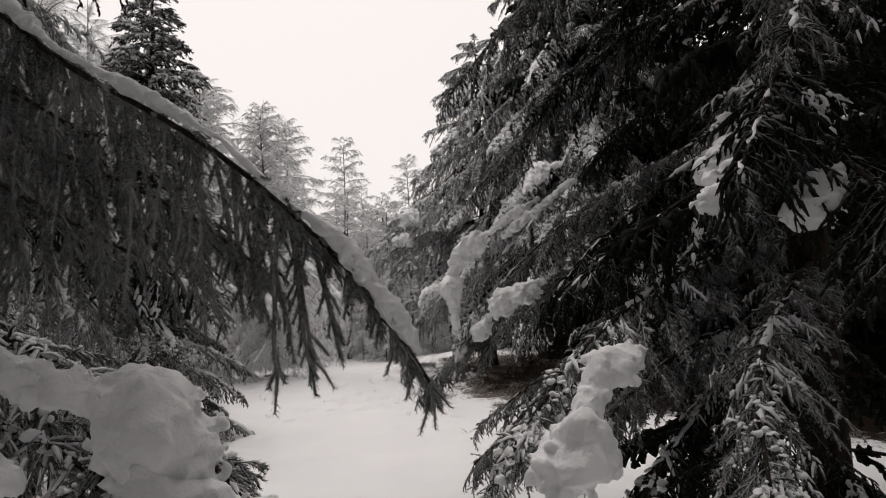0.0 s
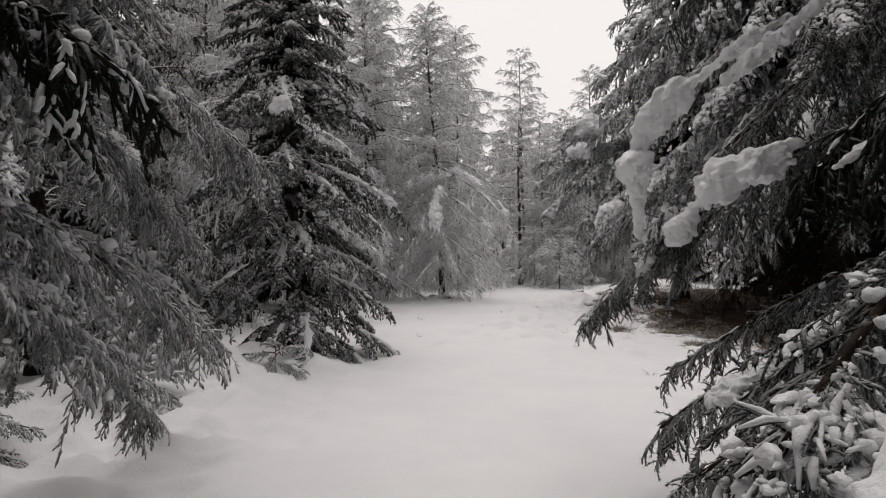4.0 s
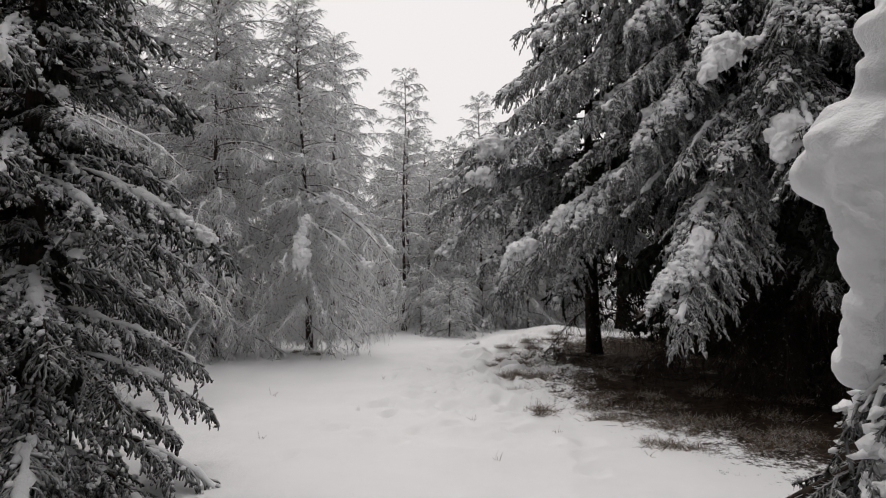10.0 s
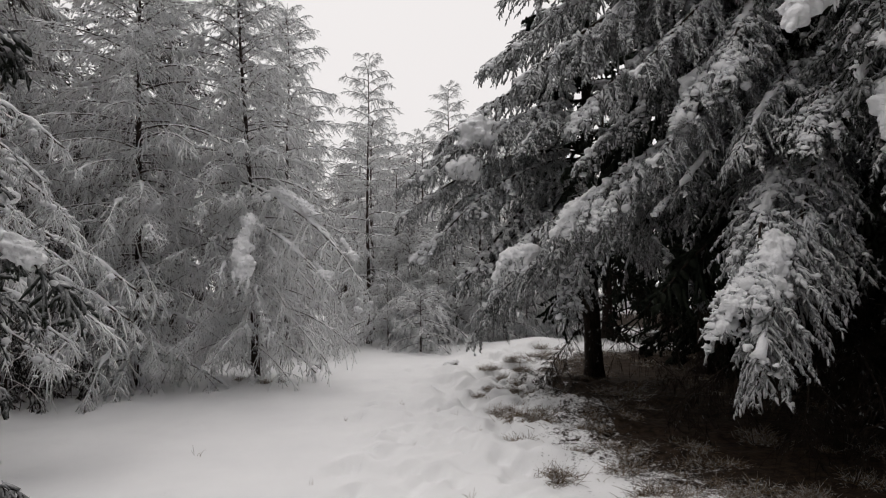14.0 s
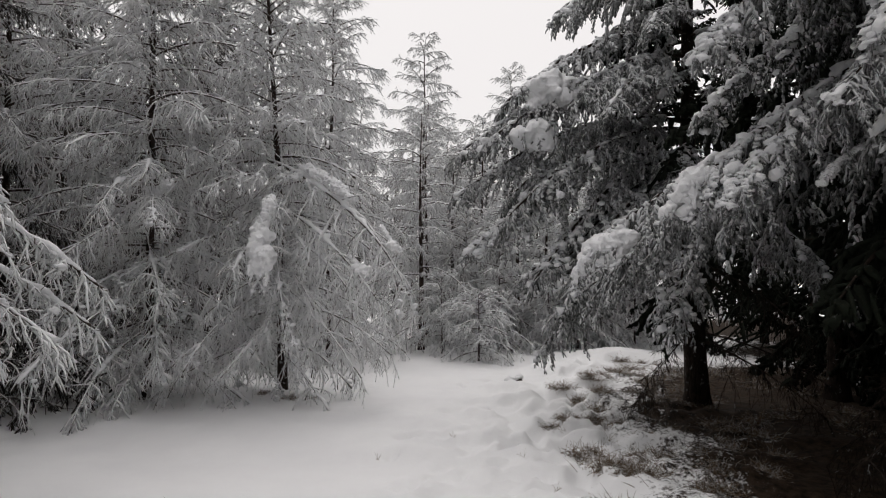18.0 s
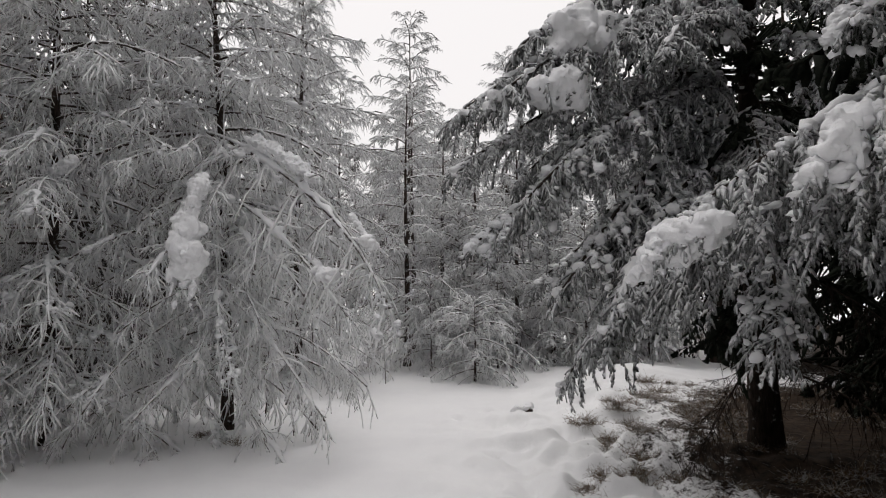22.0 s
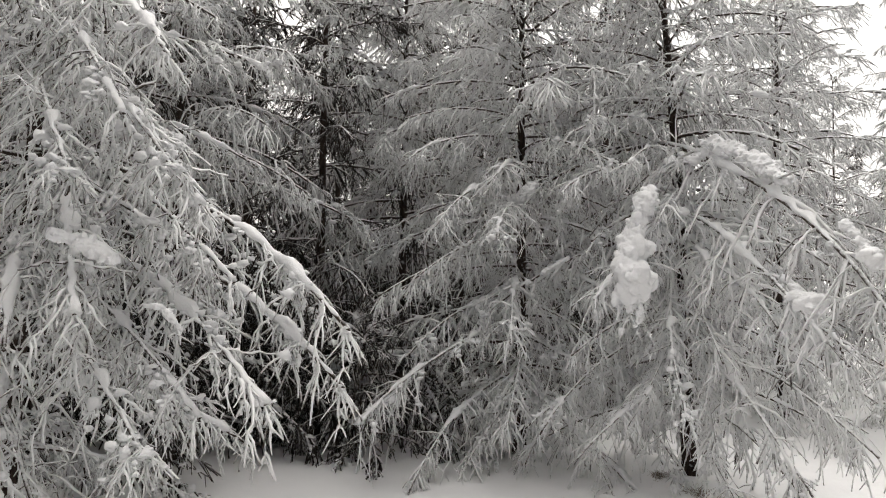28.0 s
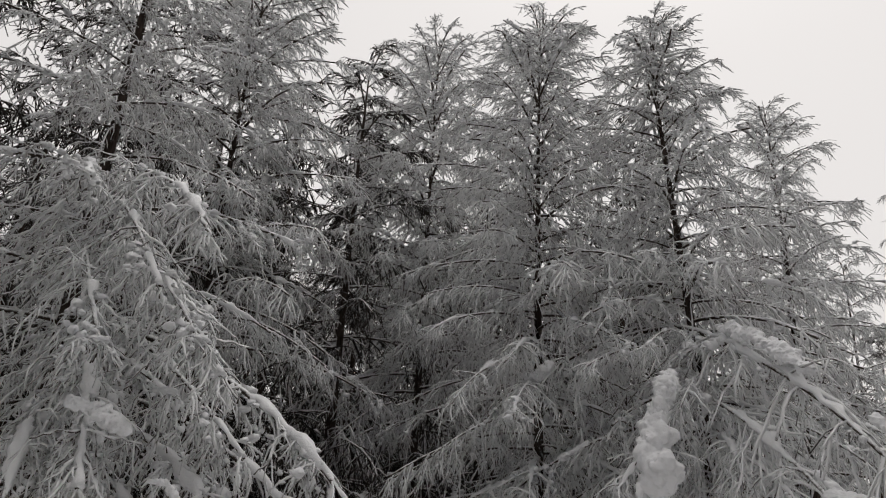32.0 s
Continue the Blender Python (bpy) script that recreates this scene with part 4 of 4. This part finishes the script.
for i, (tree, base, tip) in enumerate([
        (back_spruce, (0.65, 17.1, 4.2), (-1.2, 15.6, 3.0)), (back_spruce, (0.65, 17.1, 3.5), (-1.4, 16.0, 2.4)), (back_spruce, (0.65, 17.1, 3.0), (-1.2, 15.5, 1.5)), (back_spruce, (0.65, 17.1, 2.8), (-0.7, 15.2, 1.4)),
        (back_spruce, (0.65, 17.1, 5.3), (-0.9, 16.3, 4.5)), (back_spruce, (0.65, 17.1, 4.0), (-1.95, 15.5, 2.75)), (back_spruce, (0.65, 17.1, 3.4), (-1.95, 15.5, 2.35)), (back_spruce, (0.65, 17.1, 3.0), (-1.75, 15.4, 1.8)), (back_spruce, (0.65, 17.1, 3.9), (-1.5, 15.3, 2.9)), (back_spruce, (0.65, 17.1, 3.3), (-1.3, 15.2, 2.1)), (back_spruce, (0.65, 17.1, 4.5), (-1.5, 15.8, 3.35)),
        (big_spruce, (3.0, 14.6, 3.6), (-0.1, 13.7, 2.0)), (big_spruce, (3.0, 14.6, 3.2), (-0.6, 14.6, 1.8)), (big_spruce, (3.0, 14.6, 2.8), (-0.97, 15.4, 1.15)), (big_spruce, (3.0, 14.6, 3.2), (1.02, 12.0, 1.0)), (big_spruce, (3.0, 14.6, 2.9), (0.97, 12.2, 1.2)), (big_spruce, (3.0, 14.6, 3.1), (1.05, 12.15, 1.45)), (big_spruce, (3.0, 14.6, 2.6), (1.12, 12.1, 0.8)),
        (big_spruce, (3.0, 14.6, 5.2), (0.2, 13.9, 3.7)), (big_spruce, (3.0, 14.6, 4.8), (0.9, 12.9, 2.9)), (big_spruce, (3.0, 14.6, 3.6), (2.0, 11.8, 2.2)), (big_spruce, (3.0, 14.6, 6.2), (0.6, 13.3, 4.6)),
        # Extra boughs, added to keep light off the litter below them.
        *[(big_spruce, (3.0, 14.6, z), tip) for z, tip in [(2.9, (3.0, 11.7, 1.7)), (2.7, (3.6, 11.9, 1.5)), (2.6, (4.3, 12.0, 1.4)), (2.4, (2.7, 12.5, 1.2)), (2.3, (3.4, 12.6, 1.0)), (2.3, (4.2, 12.7, 1.0)), (3.2, (4.8, 12.2, 1.8))]],
        *[(big_spruce, (3.0, 14.6, z), tip) for z, tip in [
            (5.4, (-0.6, 13.7, 3.75)), (4.9, (-0.5, 13.5, 3.4)), (6.2, (-0.2, 13.5, 4.4)), (4.6, (0.0, 13.4, 3.0)), (6.8, (0.3, 13.2, 4.9)), (5.0, (0.5, 13.1, 3.3)), (6.0, (0.85, 12.9, 4.2)),
            (4.8, (1.1, 12.7, 3.2)), (4.0, (1.2, 12.6, 2.5)), (4.0, (0.6, 13.0, 2.5)), (5.6, (1.5, 12.4, 3.8)), (4.7, (1.9, 12.0, 3.1)), (3.9, (1.6, 12.2, 2.5)), (4.2, (2.2, 11.8, 2.7)),
            (5.2, (2.5, 11.8, 3.6)), (3.6, (0.2, 13.6, 2.1)), (7.4, (0.8, 13.2, 5.6)), (7.0, (1.5, 12.6, 5.2)), (7.2, (-0.1, 13.9, 5.2)), (6.4, (2.2, 12.0, 4.6))]],
        # High boughs out of view, added only to shade the snow at the start.
        *[(near_spruce, (-1.75, 4.3, z), tip) for z, tip in [
            (4.4, (-0.1, 3.2, 3.3)), (4.7, (0.3, 3.6, 3.7)), (4.2, (-0.6, 2.5, 3.1)), (5.0, (-0.3, 3.9, 3.9)), (4.9, (-1.2, 2.5, 3.6)), (5.3, (0.1, 2.9, 4.2))]],
        (path_spruce, (2.55, 6.0, 2.6), (0.33, 6.95, 1.2)), (path_spruce, (2.55, 6.0, 2.1), (0.09, 7.36, 0.77)), (path_spruce, (2.55, 6.0, 1.5), (0.48, 6.55, 0.6)), (path_spruce, (2.55, 6.0, 1.8), (0.6, 4.6, 0.85)),
        (path_spruce, (2.55, 6.0, 2.9), (1.55, 4.7, 1.75)), (path_spruce, (2.55, 6.0, 3.5), (0.5, 6.7, 2.3)), (path_spruce, (2.55, 6.0, 4.3), (0.35, 6.5, 3.0)), (path_spruce, (2.55, 6.0, 1.6), (1.4, 4.2, 0.7)),
        (path_spruce, (2.55, 6.0, 3.6), (1.75, 4.2, 2.3)), (path_spruce, (2.55, 6.0, 1.2), (0.55, 5.6, 0.4)), (path_spruce, (2.55, 6.0, 2.2), (1.0, 5.2, 1.5)),
        (path_spruce, (2.2, 6.1, 1.3), (0.43, 6.43, 0.36)), (path_spruce, (2.2, 6.0, 1.4), (0.71, 6.07, 0.6)), (path_spruce, (2.2, 5.9, 1.5), (0.93, 5.77, 0.79)), (path_spruce, (2.2, 5.8, 1.3), (0.95, 5.31, 0.64)),
        (near_spruce, (-2.3, 5.1, 2.4), (-1.62, 6.42, 1.64)), (near_spruce, (-2.26, 5.3, 2.6), (-1.62, 5.87, 1.76)), (near_spruce, (-2.3, 5.0, 2.2), (-1.72, 5.54, 1.48)), (near_spruce, (-1.9, 4.6, 1.3), (-2.04, 5.95, 0.36)), (near_spruce, (-1.9, 4.6, 1.5), (-2.27, 6.65, 0.65)), (near_spruce, (-1.9, 4.5, 1.6), (-2.22, 5.56, 0.91)),
        (near_spruce, (-1.8, 4.4, 3.3), (-1.75, 6.0, 2.6)), (near_spruce, (-1.8, 4.4, 3.0), (-2.3, 6.1, 2.2)), (near_spruce, (-1.8, 4.4, 2.2), (-2.0, 6.2, 1.3)),
        (young_spruce, (-3.5, 9.5, 2.2), (-2.28, 9.73, 1.55)), (young_spruce, (-3.5, 9.5, 3.1), (-3.0, 8.6, 2.5)),
        (wide_spruce, (-5.3, 7.8, 2.2), (-3.9, 8.7, 1.1)), (wide_spruce, (-5.3, 7.8, 1.5), (-3.6, 8.3, 0.5)), (wide_spruce, (-5.3, 7.8, 1.3), (-3.3, 7.4, 0.3)), (wide_spruce, (-5.3, 7.8, 3.2), (-3.7, 7.6, 2.4))]):
    # Darker sets stand in for shade: path_spruce's recess and big_spruce's right side.
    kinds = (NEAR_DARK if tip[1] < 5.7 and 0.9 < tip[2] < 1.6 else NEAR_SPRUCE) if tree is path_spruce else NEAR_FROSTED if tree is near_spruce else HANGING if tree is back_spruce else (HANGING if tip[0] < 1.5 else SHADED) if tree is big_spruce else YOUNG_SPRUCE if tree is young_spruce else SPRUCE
    size = min(kinds, key=lambda k: abs(k - (Vector(tip) - Vector(base)).length))
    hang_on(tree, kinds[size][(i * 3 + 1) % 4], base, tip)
# rolls and clods of snow
snow_load([(0.34, 7.03, 1.25), (0.335, 6.95, 1.42), (0.33, 6.92, 1.56), (0.34, 6.92, 1.69), (0.385, 6.9, 1.80), (0.47, 6.85, 1.88), (0.58, 6.75, 1.95), (0.75, 6.6, 2.04)], [0.072, 0.07, 0.066, 0.064, 0.062, 0.06, 0.058, 0.05], path_spruce, 21, 1.0, 0.15, 2.2, 2)
snow_load([(0.35, 6.95, 1.06), (0.42, 6.88, 1.22), (0.50, 6.78, 1.36)], [0.045, 0.065, 0.06], path_spruce, 22, 0.8)
snow_load([(0.52, 6.7, 1.22), (0.60, 6.6, 1.36), (0.72, 6.4, 1.46), (0.95, 6.3, 1.58)], [0.05, 0.08, 0.08, 0.07], path_spruce, 23, 0.7)
snow_load([(0.80, 4.35, 0.84), (0.90, 4.45, 0.98), (1.0, 4.6, 1.14), (1.2, 4.75, 1.22)], [0.10, 0.14, 0.13, 0.09], path_spruce, 24, 0.75, 0.2, 1.4)
snow_load([(1.55, 4.75, 1.82), (1.75, 4.95, 2.05), (1.98, 5.1, 2.2)], [0.07, 0.11, 0.08], path_spruce, 25, 0.6)
snow_load([(1.9, 4.7, 1.75), (2.1, 4.9, 1.9)], [0.09, 0.09], path_spruce, 26, 0.7)
snow_load([(0.75, 6.65, 1.95), (0.95, 6.5, 2.08), (1.2, 6.3, 2.25)], [0.05, 0.07, 0.07], path_spruce, 27, 0.7)
snow_load([(-1.14, 15.7, 3.35), (-0.95, 15.85, 3.5), (-0.7, 16.0, 3.55)], [0.19, 0.25, 0.18], back_spruce, 31, 0.75)
snow_load([(-1.3, 15.6, 2.95), (-1.05, 15.7, 3.02)], [0.17, 0.17], back_spruce, 32, 0.7)
snow_load([(0.0, 13.8, 2.1), (0.12, 13.85, 2.3)], [0.13, 0.12], big_spruce, 33, 1.1)
snow_load([(-0.75, 14.7, 1.55), (-0.54, 14.55, 1.77), (-0.35, 14.5, 1.85)], [0.09, 0.12, 0.1], big_spruce, 34, 0.8)
snow_load([(1.08, 12.12, 0.98), (1.16, 12.2, 1.22), (1.25, 12.28, 1.5), (1.38, 12.42, 1.84)], [0.06, 0.10, 0.12, 0.07], big_spruce, 35, 0.9)
snow_load([(1.22, 12.4, 1.66), (1.06, 12.28, 1.44), (0.96, 12.22, 1.26)], [0.06, 0.085, 0.07], big_spruce, 36, 0.9)
snow_load([(0.31, 14.0, 3.7), (0.35, 14.0, 3.98)], [0.12, 0.14], big_spruce, 37, 1.1)
snow_load([(1.0, 13.3, 3.2), (1.3, 13.5, 3.5), (1.6, 13.8, 3.75)], [0.09, 0.12, 0.10], big_spruce, 38, 0.7)
snow_load([(1.28, 11.85, 3.2), (1.45, 12.0, 3.48), (1.65, 12.2, 3.66), (1.9, 12.4, 3.74)], [0.07, 0.14, 0.15, 0.09], big_spruce, 39, 0.8)
snow_load([(1.95, 11.9, 2.5), (2.1, 12.1, 2.8), (2.2, 12.3, 3.0)], [0.08, 0.13, 0.10], big_spruce, 40, 0.9)
snow_load([(-3.06, 8.69, 2.56), (-3.15, 8.75, 2.66)], [0.10, 0.10], young_spruce, 41, 0.8)
snow_load([(-2.35, 9.7, 1.66), (-2.6, 9.68, 1.86), (-2.8, 9.65, 1.95)], [0.05, 0.07, 0.06], young_spruce, 42, 0.7)

# the bough that hangs across the start of the path
for points, seed, longest, fan in [
        ([(-1.7, 4.25, 2.75), (-1.1, 3.85, 2.52), (-0.62, 3.55, 2.23), (-0.42, 3.48, 2.05), (-0.172, 3.427, 1.905), (0.029, 3.37, 1.777), (0.133, 3.34, 1.679), (0.264, 3.33, 1.564), (0.373, 3.34, 1.423), (0.438, 3.362, 1.314), (0.449, 3.384, 1.275)], 901, 0.40, True),
        ([(-1.7, 4.25, 2.4), (-0.9, 3.9, 2.05), (-0.5, 3.75, 1.86), (-0.15, 3.65, 1.68), (0.03, 3.58, 1.54)], 902, 0.30, True),
        ([(-1.7, 4.25, 2.2), (-1.0, 3.8, 1.95), (-0.6, 3.65, 1.75), (-0.32, 3.62, 1.60)], 903, 0.28, False),
        ([(-1.7, 4.25, 2.6), (-1.0, 3.7, 2.3), (-0.55, 3.5, 2.0), (-0.3, 3.45, 1.84)], 904, 0.34, False)]:
    hanging_bough(near_spruce, points, seed, longest, 1.25 if seed == 901 else 1.36, MID_NEEDLES, fan)
snow_load([(-1.1, 3.85, 2.55), (-0.62, 3.55, 2.265), (-0.42, 3.48, 2.085), (-0.172, 3.427, 1.936), (0.029, 3.37, 1.803), (0.133, 3.34, 1.701)], [0.024, 0.02, 0.02, 0.016, 0.012, 0.008], near_spruce, 52, 0.7)
snow_load([(0.166, 3.335, 1.662), (0.275, 3.33, 1.581), (0.34, 3.335, 1.493), (0.395, 3.34, 1.412), (0.433, 3.357, 1.341)], [0.008, 0.015, 0.019, 0.018, 0.010], near_spruce, 56, 0.9, 0.2, 1.3)
snow_load([(-0.60, 3.5, 1.34), (-0.38, 3.52, 1.27), (-0.25, 3.57, 1.22), (-0.19, 3.6, 1.13), (-0.13, 3.6, 1.0), (-0.02, 3.6, 0.90)], [0.12, 0.12, 0.115, 0.11, 0.10, 0.09], near_spruce, 53, 0.85, 0.22, 1.3)
snow_load([(-0.58, 3.4, 1.14), (-0.46, 3.42, 1.10)], [0.11, 0.10], near_spruce, 54, 0.85, 0.22, 1.2)
snow_load([(-0.24, 3.5, 1.10), (-0.17, 3.52, 0.98), (-0.12, 3.52, 0.86)], [0.10, 0.11, 0.11], near_spruce, 55, 0.9)
for base, tip in [((-1.6, 4.2, 1.5), (-0.05, 3.56, 0.98)), ((-1.6, 4.2, 1.2), (-0.12, 3.42, 0.88))]:
    hang_on(near_spruce, NEAR_SPRUCE[1.7][2], base, tip)
for i, (x, y, z, r) in enumerate([(-3.71, 9.38, 1.64, 0.07), (-3.28, 9.41, 2.65, 0.06), (-3.08, 9.75, 0.36, 0.08), (-3.7, 9.34, 0.57, 0.07), (-2.89, 10.15, 2.0, 0.06)]):
    snow_load([(x - 0.08, y, z), (x + 0.08, y - 0.03, z - 0.05)], [r, r * 0.8], young_spruce, 60 + i, 0.6)
for i, (x, y, z, r) in enumerate([(0.92, 13.64, 2.3, 0.08), (1.15, 13.67, 3.17, 0.09), (0.57, 14.94, 3.12, 0.10)]):
    snow_load([(x + 0.22, y + 0.1, z + 0.13), (x, y, z), (x - 0.15, y - 0.08, z - 0.16)], [r * 0.4, r * 0.8, r * 0.5], big_spruce, 70 + i, 0.7)
for i, (x, y, z, r) in enumerate([(0.85, 6.66, 2.12, 0.07), (1.14, 6.05, 1.52, 0.07), (0.9, 5.8, 0.86, 0.06), (0.75, 6.1, 0.66, 0.06), (1.0, 5.35, 0.74, 0.07)]):
    snow_load([(x + 0.14, y + 0.02, z + 0.08), (x, y, z), (x - 0.1, y, z - 0.07)], [r * 0.8, r, r * 0.6], path_spruce, 80 + i, 0.6)

# ---- on the ground ----


def tuft_mesh(seed, blades, height, spread, lean=0.6):
    """A tuft of dead grass blades."""
    global rng
    rng = np.random.default_rng(seed)
    p = np.concatenate([rng.normal(size=(blades, 2)) * spread * 0.4, np.zeros((blades, 1)) - 0.02], 1)
    way = unit(np.concatenate([rng.normal(size=(blades, 2)) * lean, np.ones((blades, 1))], 1))
    P = drooped(p, way, height * rng.uniform(0.4, 1.2, blades), rng.uniform(0.1, 0.9, blades), 4)
    V, F = sweeps(P, 0.0022 * np.linspace(1, 0.3, 4)[None] * rng.uniform(0.7, 1.4, (blades, 1)), 3)
    soup = Soup()
    soup.add(V, F)
    return soup.mesh("grass", (GRASS,))


TUFTS = [tuft_mesh(700 + i, 240, 0.15, 0.15, 0.9) for i in range(4)]
SPRIGS = [tuft_mesh(720 + i, 5, 0.14, 0.03, 0.35) for i in range(4)]
ground_rand = random.Random(3)


def put_tuft(meshes, x, y, size, label, category, group):
    z = float(ground_z(np.array([x]), np.array([y]))[0])
    ob = new(category.replace(" ", "_"), ground_rand.choice(meshes))
    ob.matrix_basis = pose(x, y, z, 0, 0, ground_rand.uniform(0, 360)) @ Matrix.Scale(size, 4)
    return tagged(ob, label, category, group, "stuff" if group else "")


def open_litter(x, y):
    return float(litter_at(np.array([x]), np.array([y]))[0])


count = 0
while count < 190:
    x, y = ground_rand.uniform(-1.6, 4.2), ground_rand.uniform(11.2, 20.5)
    w = open_litter(x, y)
    if 0.12 < w and ground_rand.random() < (1.0 if w < 0.9 else 0.35):
        tuft = put_tuft(TUFTS, x, y, ground_rand.uniform(0.6, 1.4), "tuft of brown dead grass touched by frost", "grass tuft", "")
        count += 1
for x, y in [(-3.40, 13.0), (-0.54, 10.6), (-0.06, 11.77), (0.3, 9.4), (-0.9, 12.2), (-1.5, 13.4), (-2.1, 12.2), (-1.2, 14.6), (-0.9, 13.6), (-1.9, 15.2), (-2.6, 11.0), (-1.7, 16.4), (-2.4, 14.4), (-0.7, 15.0), (0.6, 10.9), (0.1, 12.6)]:
    put_tuft(SPRIGS, x, y, ground_rand.uniform(0.7, 1.3), "thin dry stalks standing out of the snow", "dry stalk", "")
for x, y, k in [(-4.15, 16.45, 0.8), (-4.55, 16.55, 0.7), (-3.95, 16.6, 0.5), (1.25, 11.95, 1.1), (1.5, 12.25, 1.0), (1.0, 12.35, 0.9), (-0.75, 16.1, 1.1), (-0.55, 16.4, 1.0), (-0.95, 15.7, 0.8), (-0.4, 17.2, 1.0)]:
    put_tuft(TUFTS, x, y, k, "thick tussock of brown frosted grass", "grass tussock", "")

# seedlings and a stump at the edge of the clearing
for i, (x, y, h) in enumerate([(-3.55, 7.55, 0.45), (-3.2, 7.0, 0.35), (-2.9, 8.3, 0.3), (-3.3, 5.9, 0.4)]):
    spruce(x, y, h, 0.32, 90 + i, "small spruce seedling half buried in snow", SPRUCE, low=0.05, step=0.025, r0=0.01, shape=0.3, snowy=0.6)


def stump(x, y):
    global rng
    rng = np.random.default_rng(77)
    ob = thing("tree_stump", x, y, 0.0, "low dark tree stump capped with snow", "stump")
    P = np.array([[[0, 0, -0.1], [0.01, 0, 0.03], [0.02, 0.01, 0.08], [0.03, 0.01, 0.115], [0.03, 0.01, 0.12]]])
    V, F = sweeps(P, np.array([[0.13, 0.10, 0.085, 0.07, 0.02]]), 14, 0.25)
    soup = Soup()
    soup.add(V, F)
    part("wood", soup.mesh("wood", (BARK,)), ob)
    cap = Soup()
    blobs(cap, np.array([[0, 0, 0.12], [0.05, 0.03, 0.11], [-0.07, -0.03, 0.05]]), np.array([[0.09, 0.09, 0.035], [0.07, 0.06, 0.03], [0.08, 0.08, 0.06]]), 3, 14, 9, 0.2)
    part("snow", cap.mesh("snow", (SNOW,)), ob, label="cap of white snow")


stump(-1.56, 18.2)
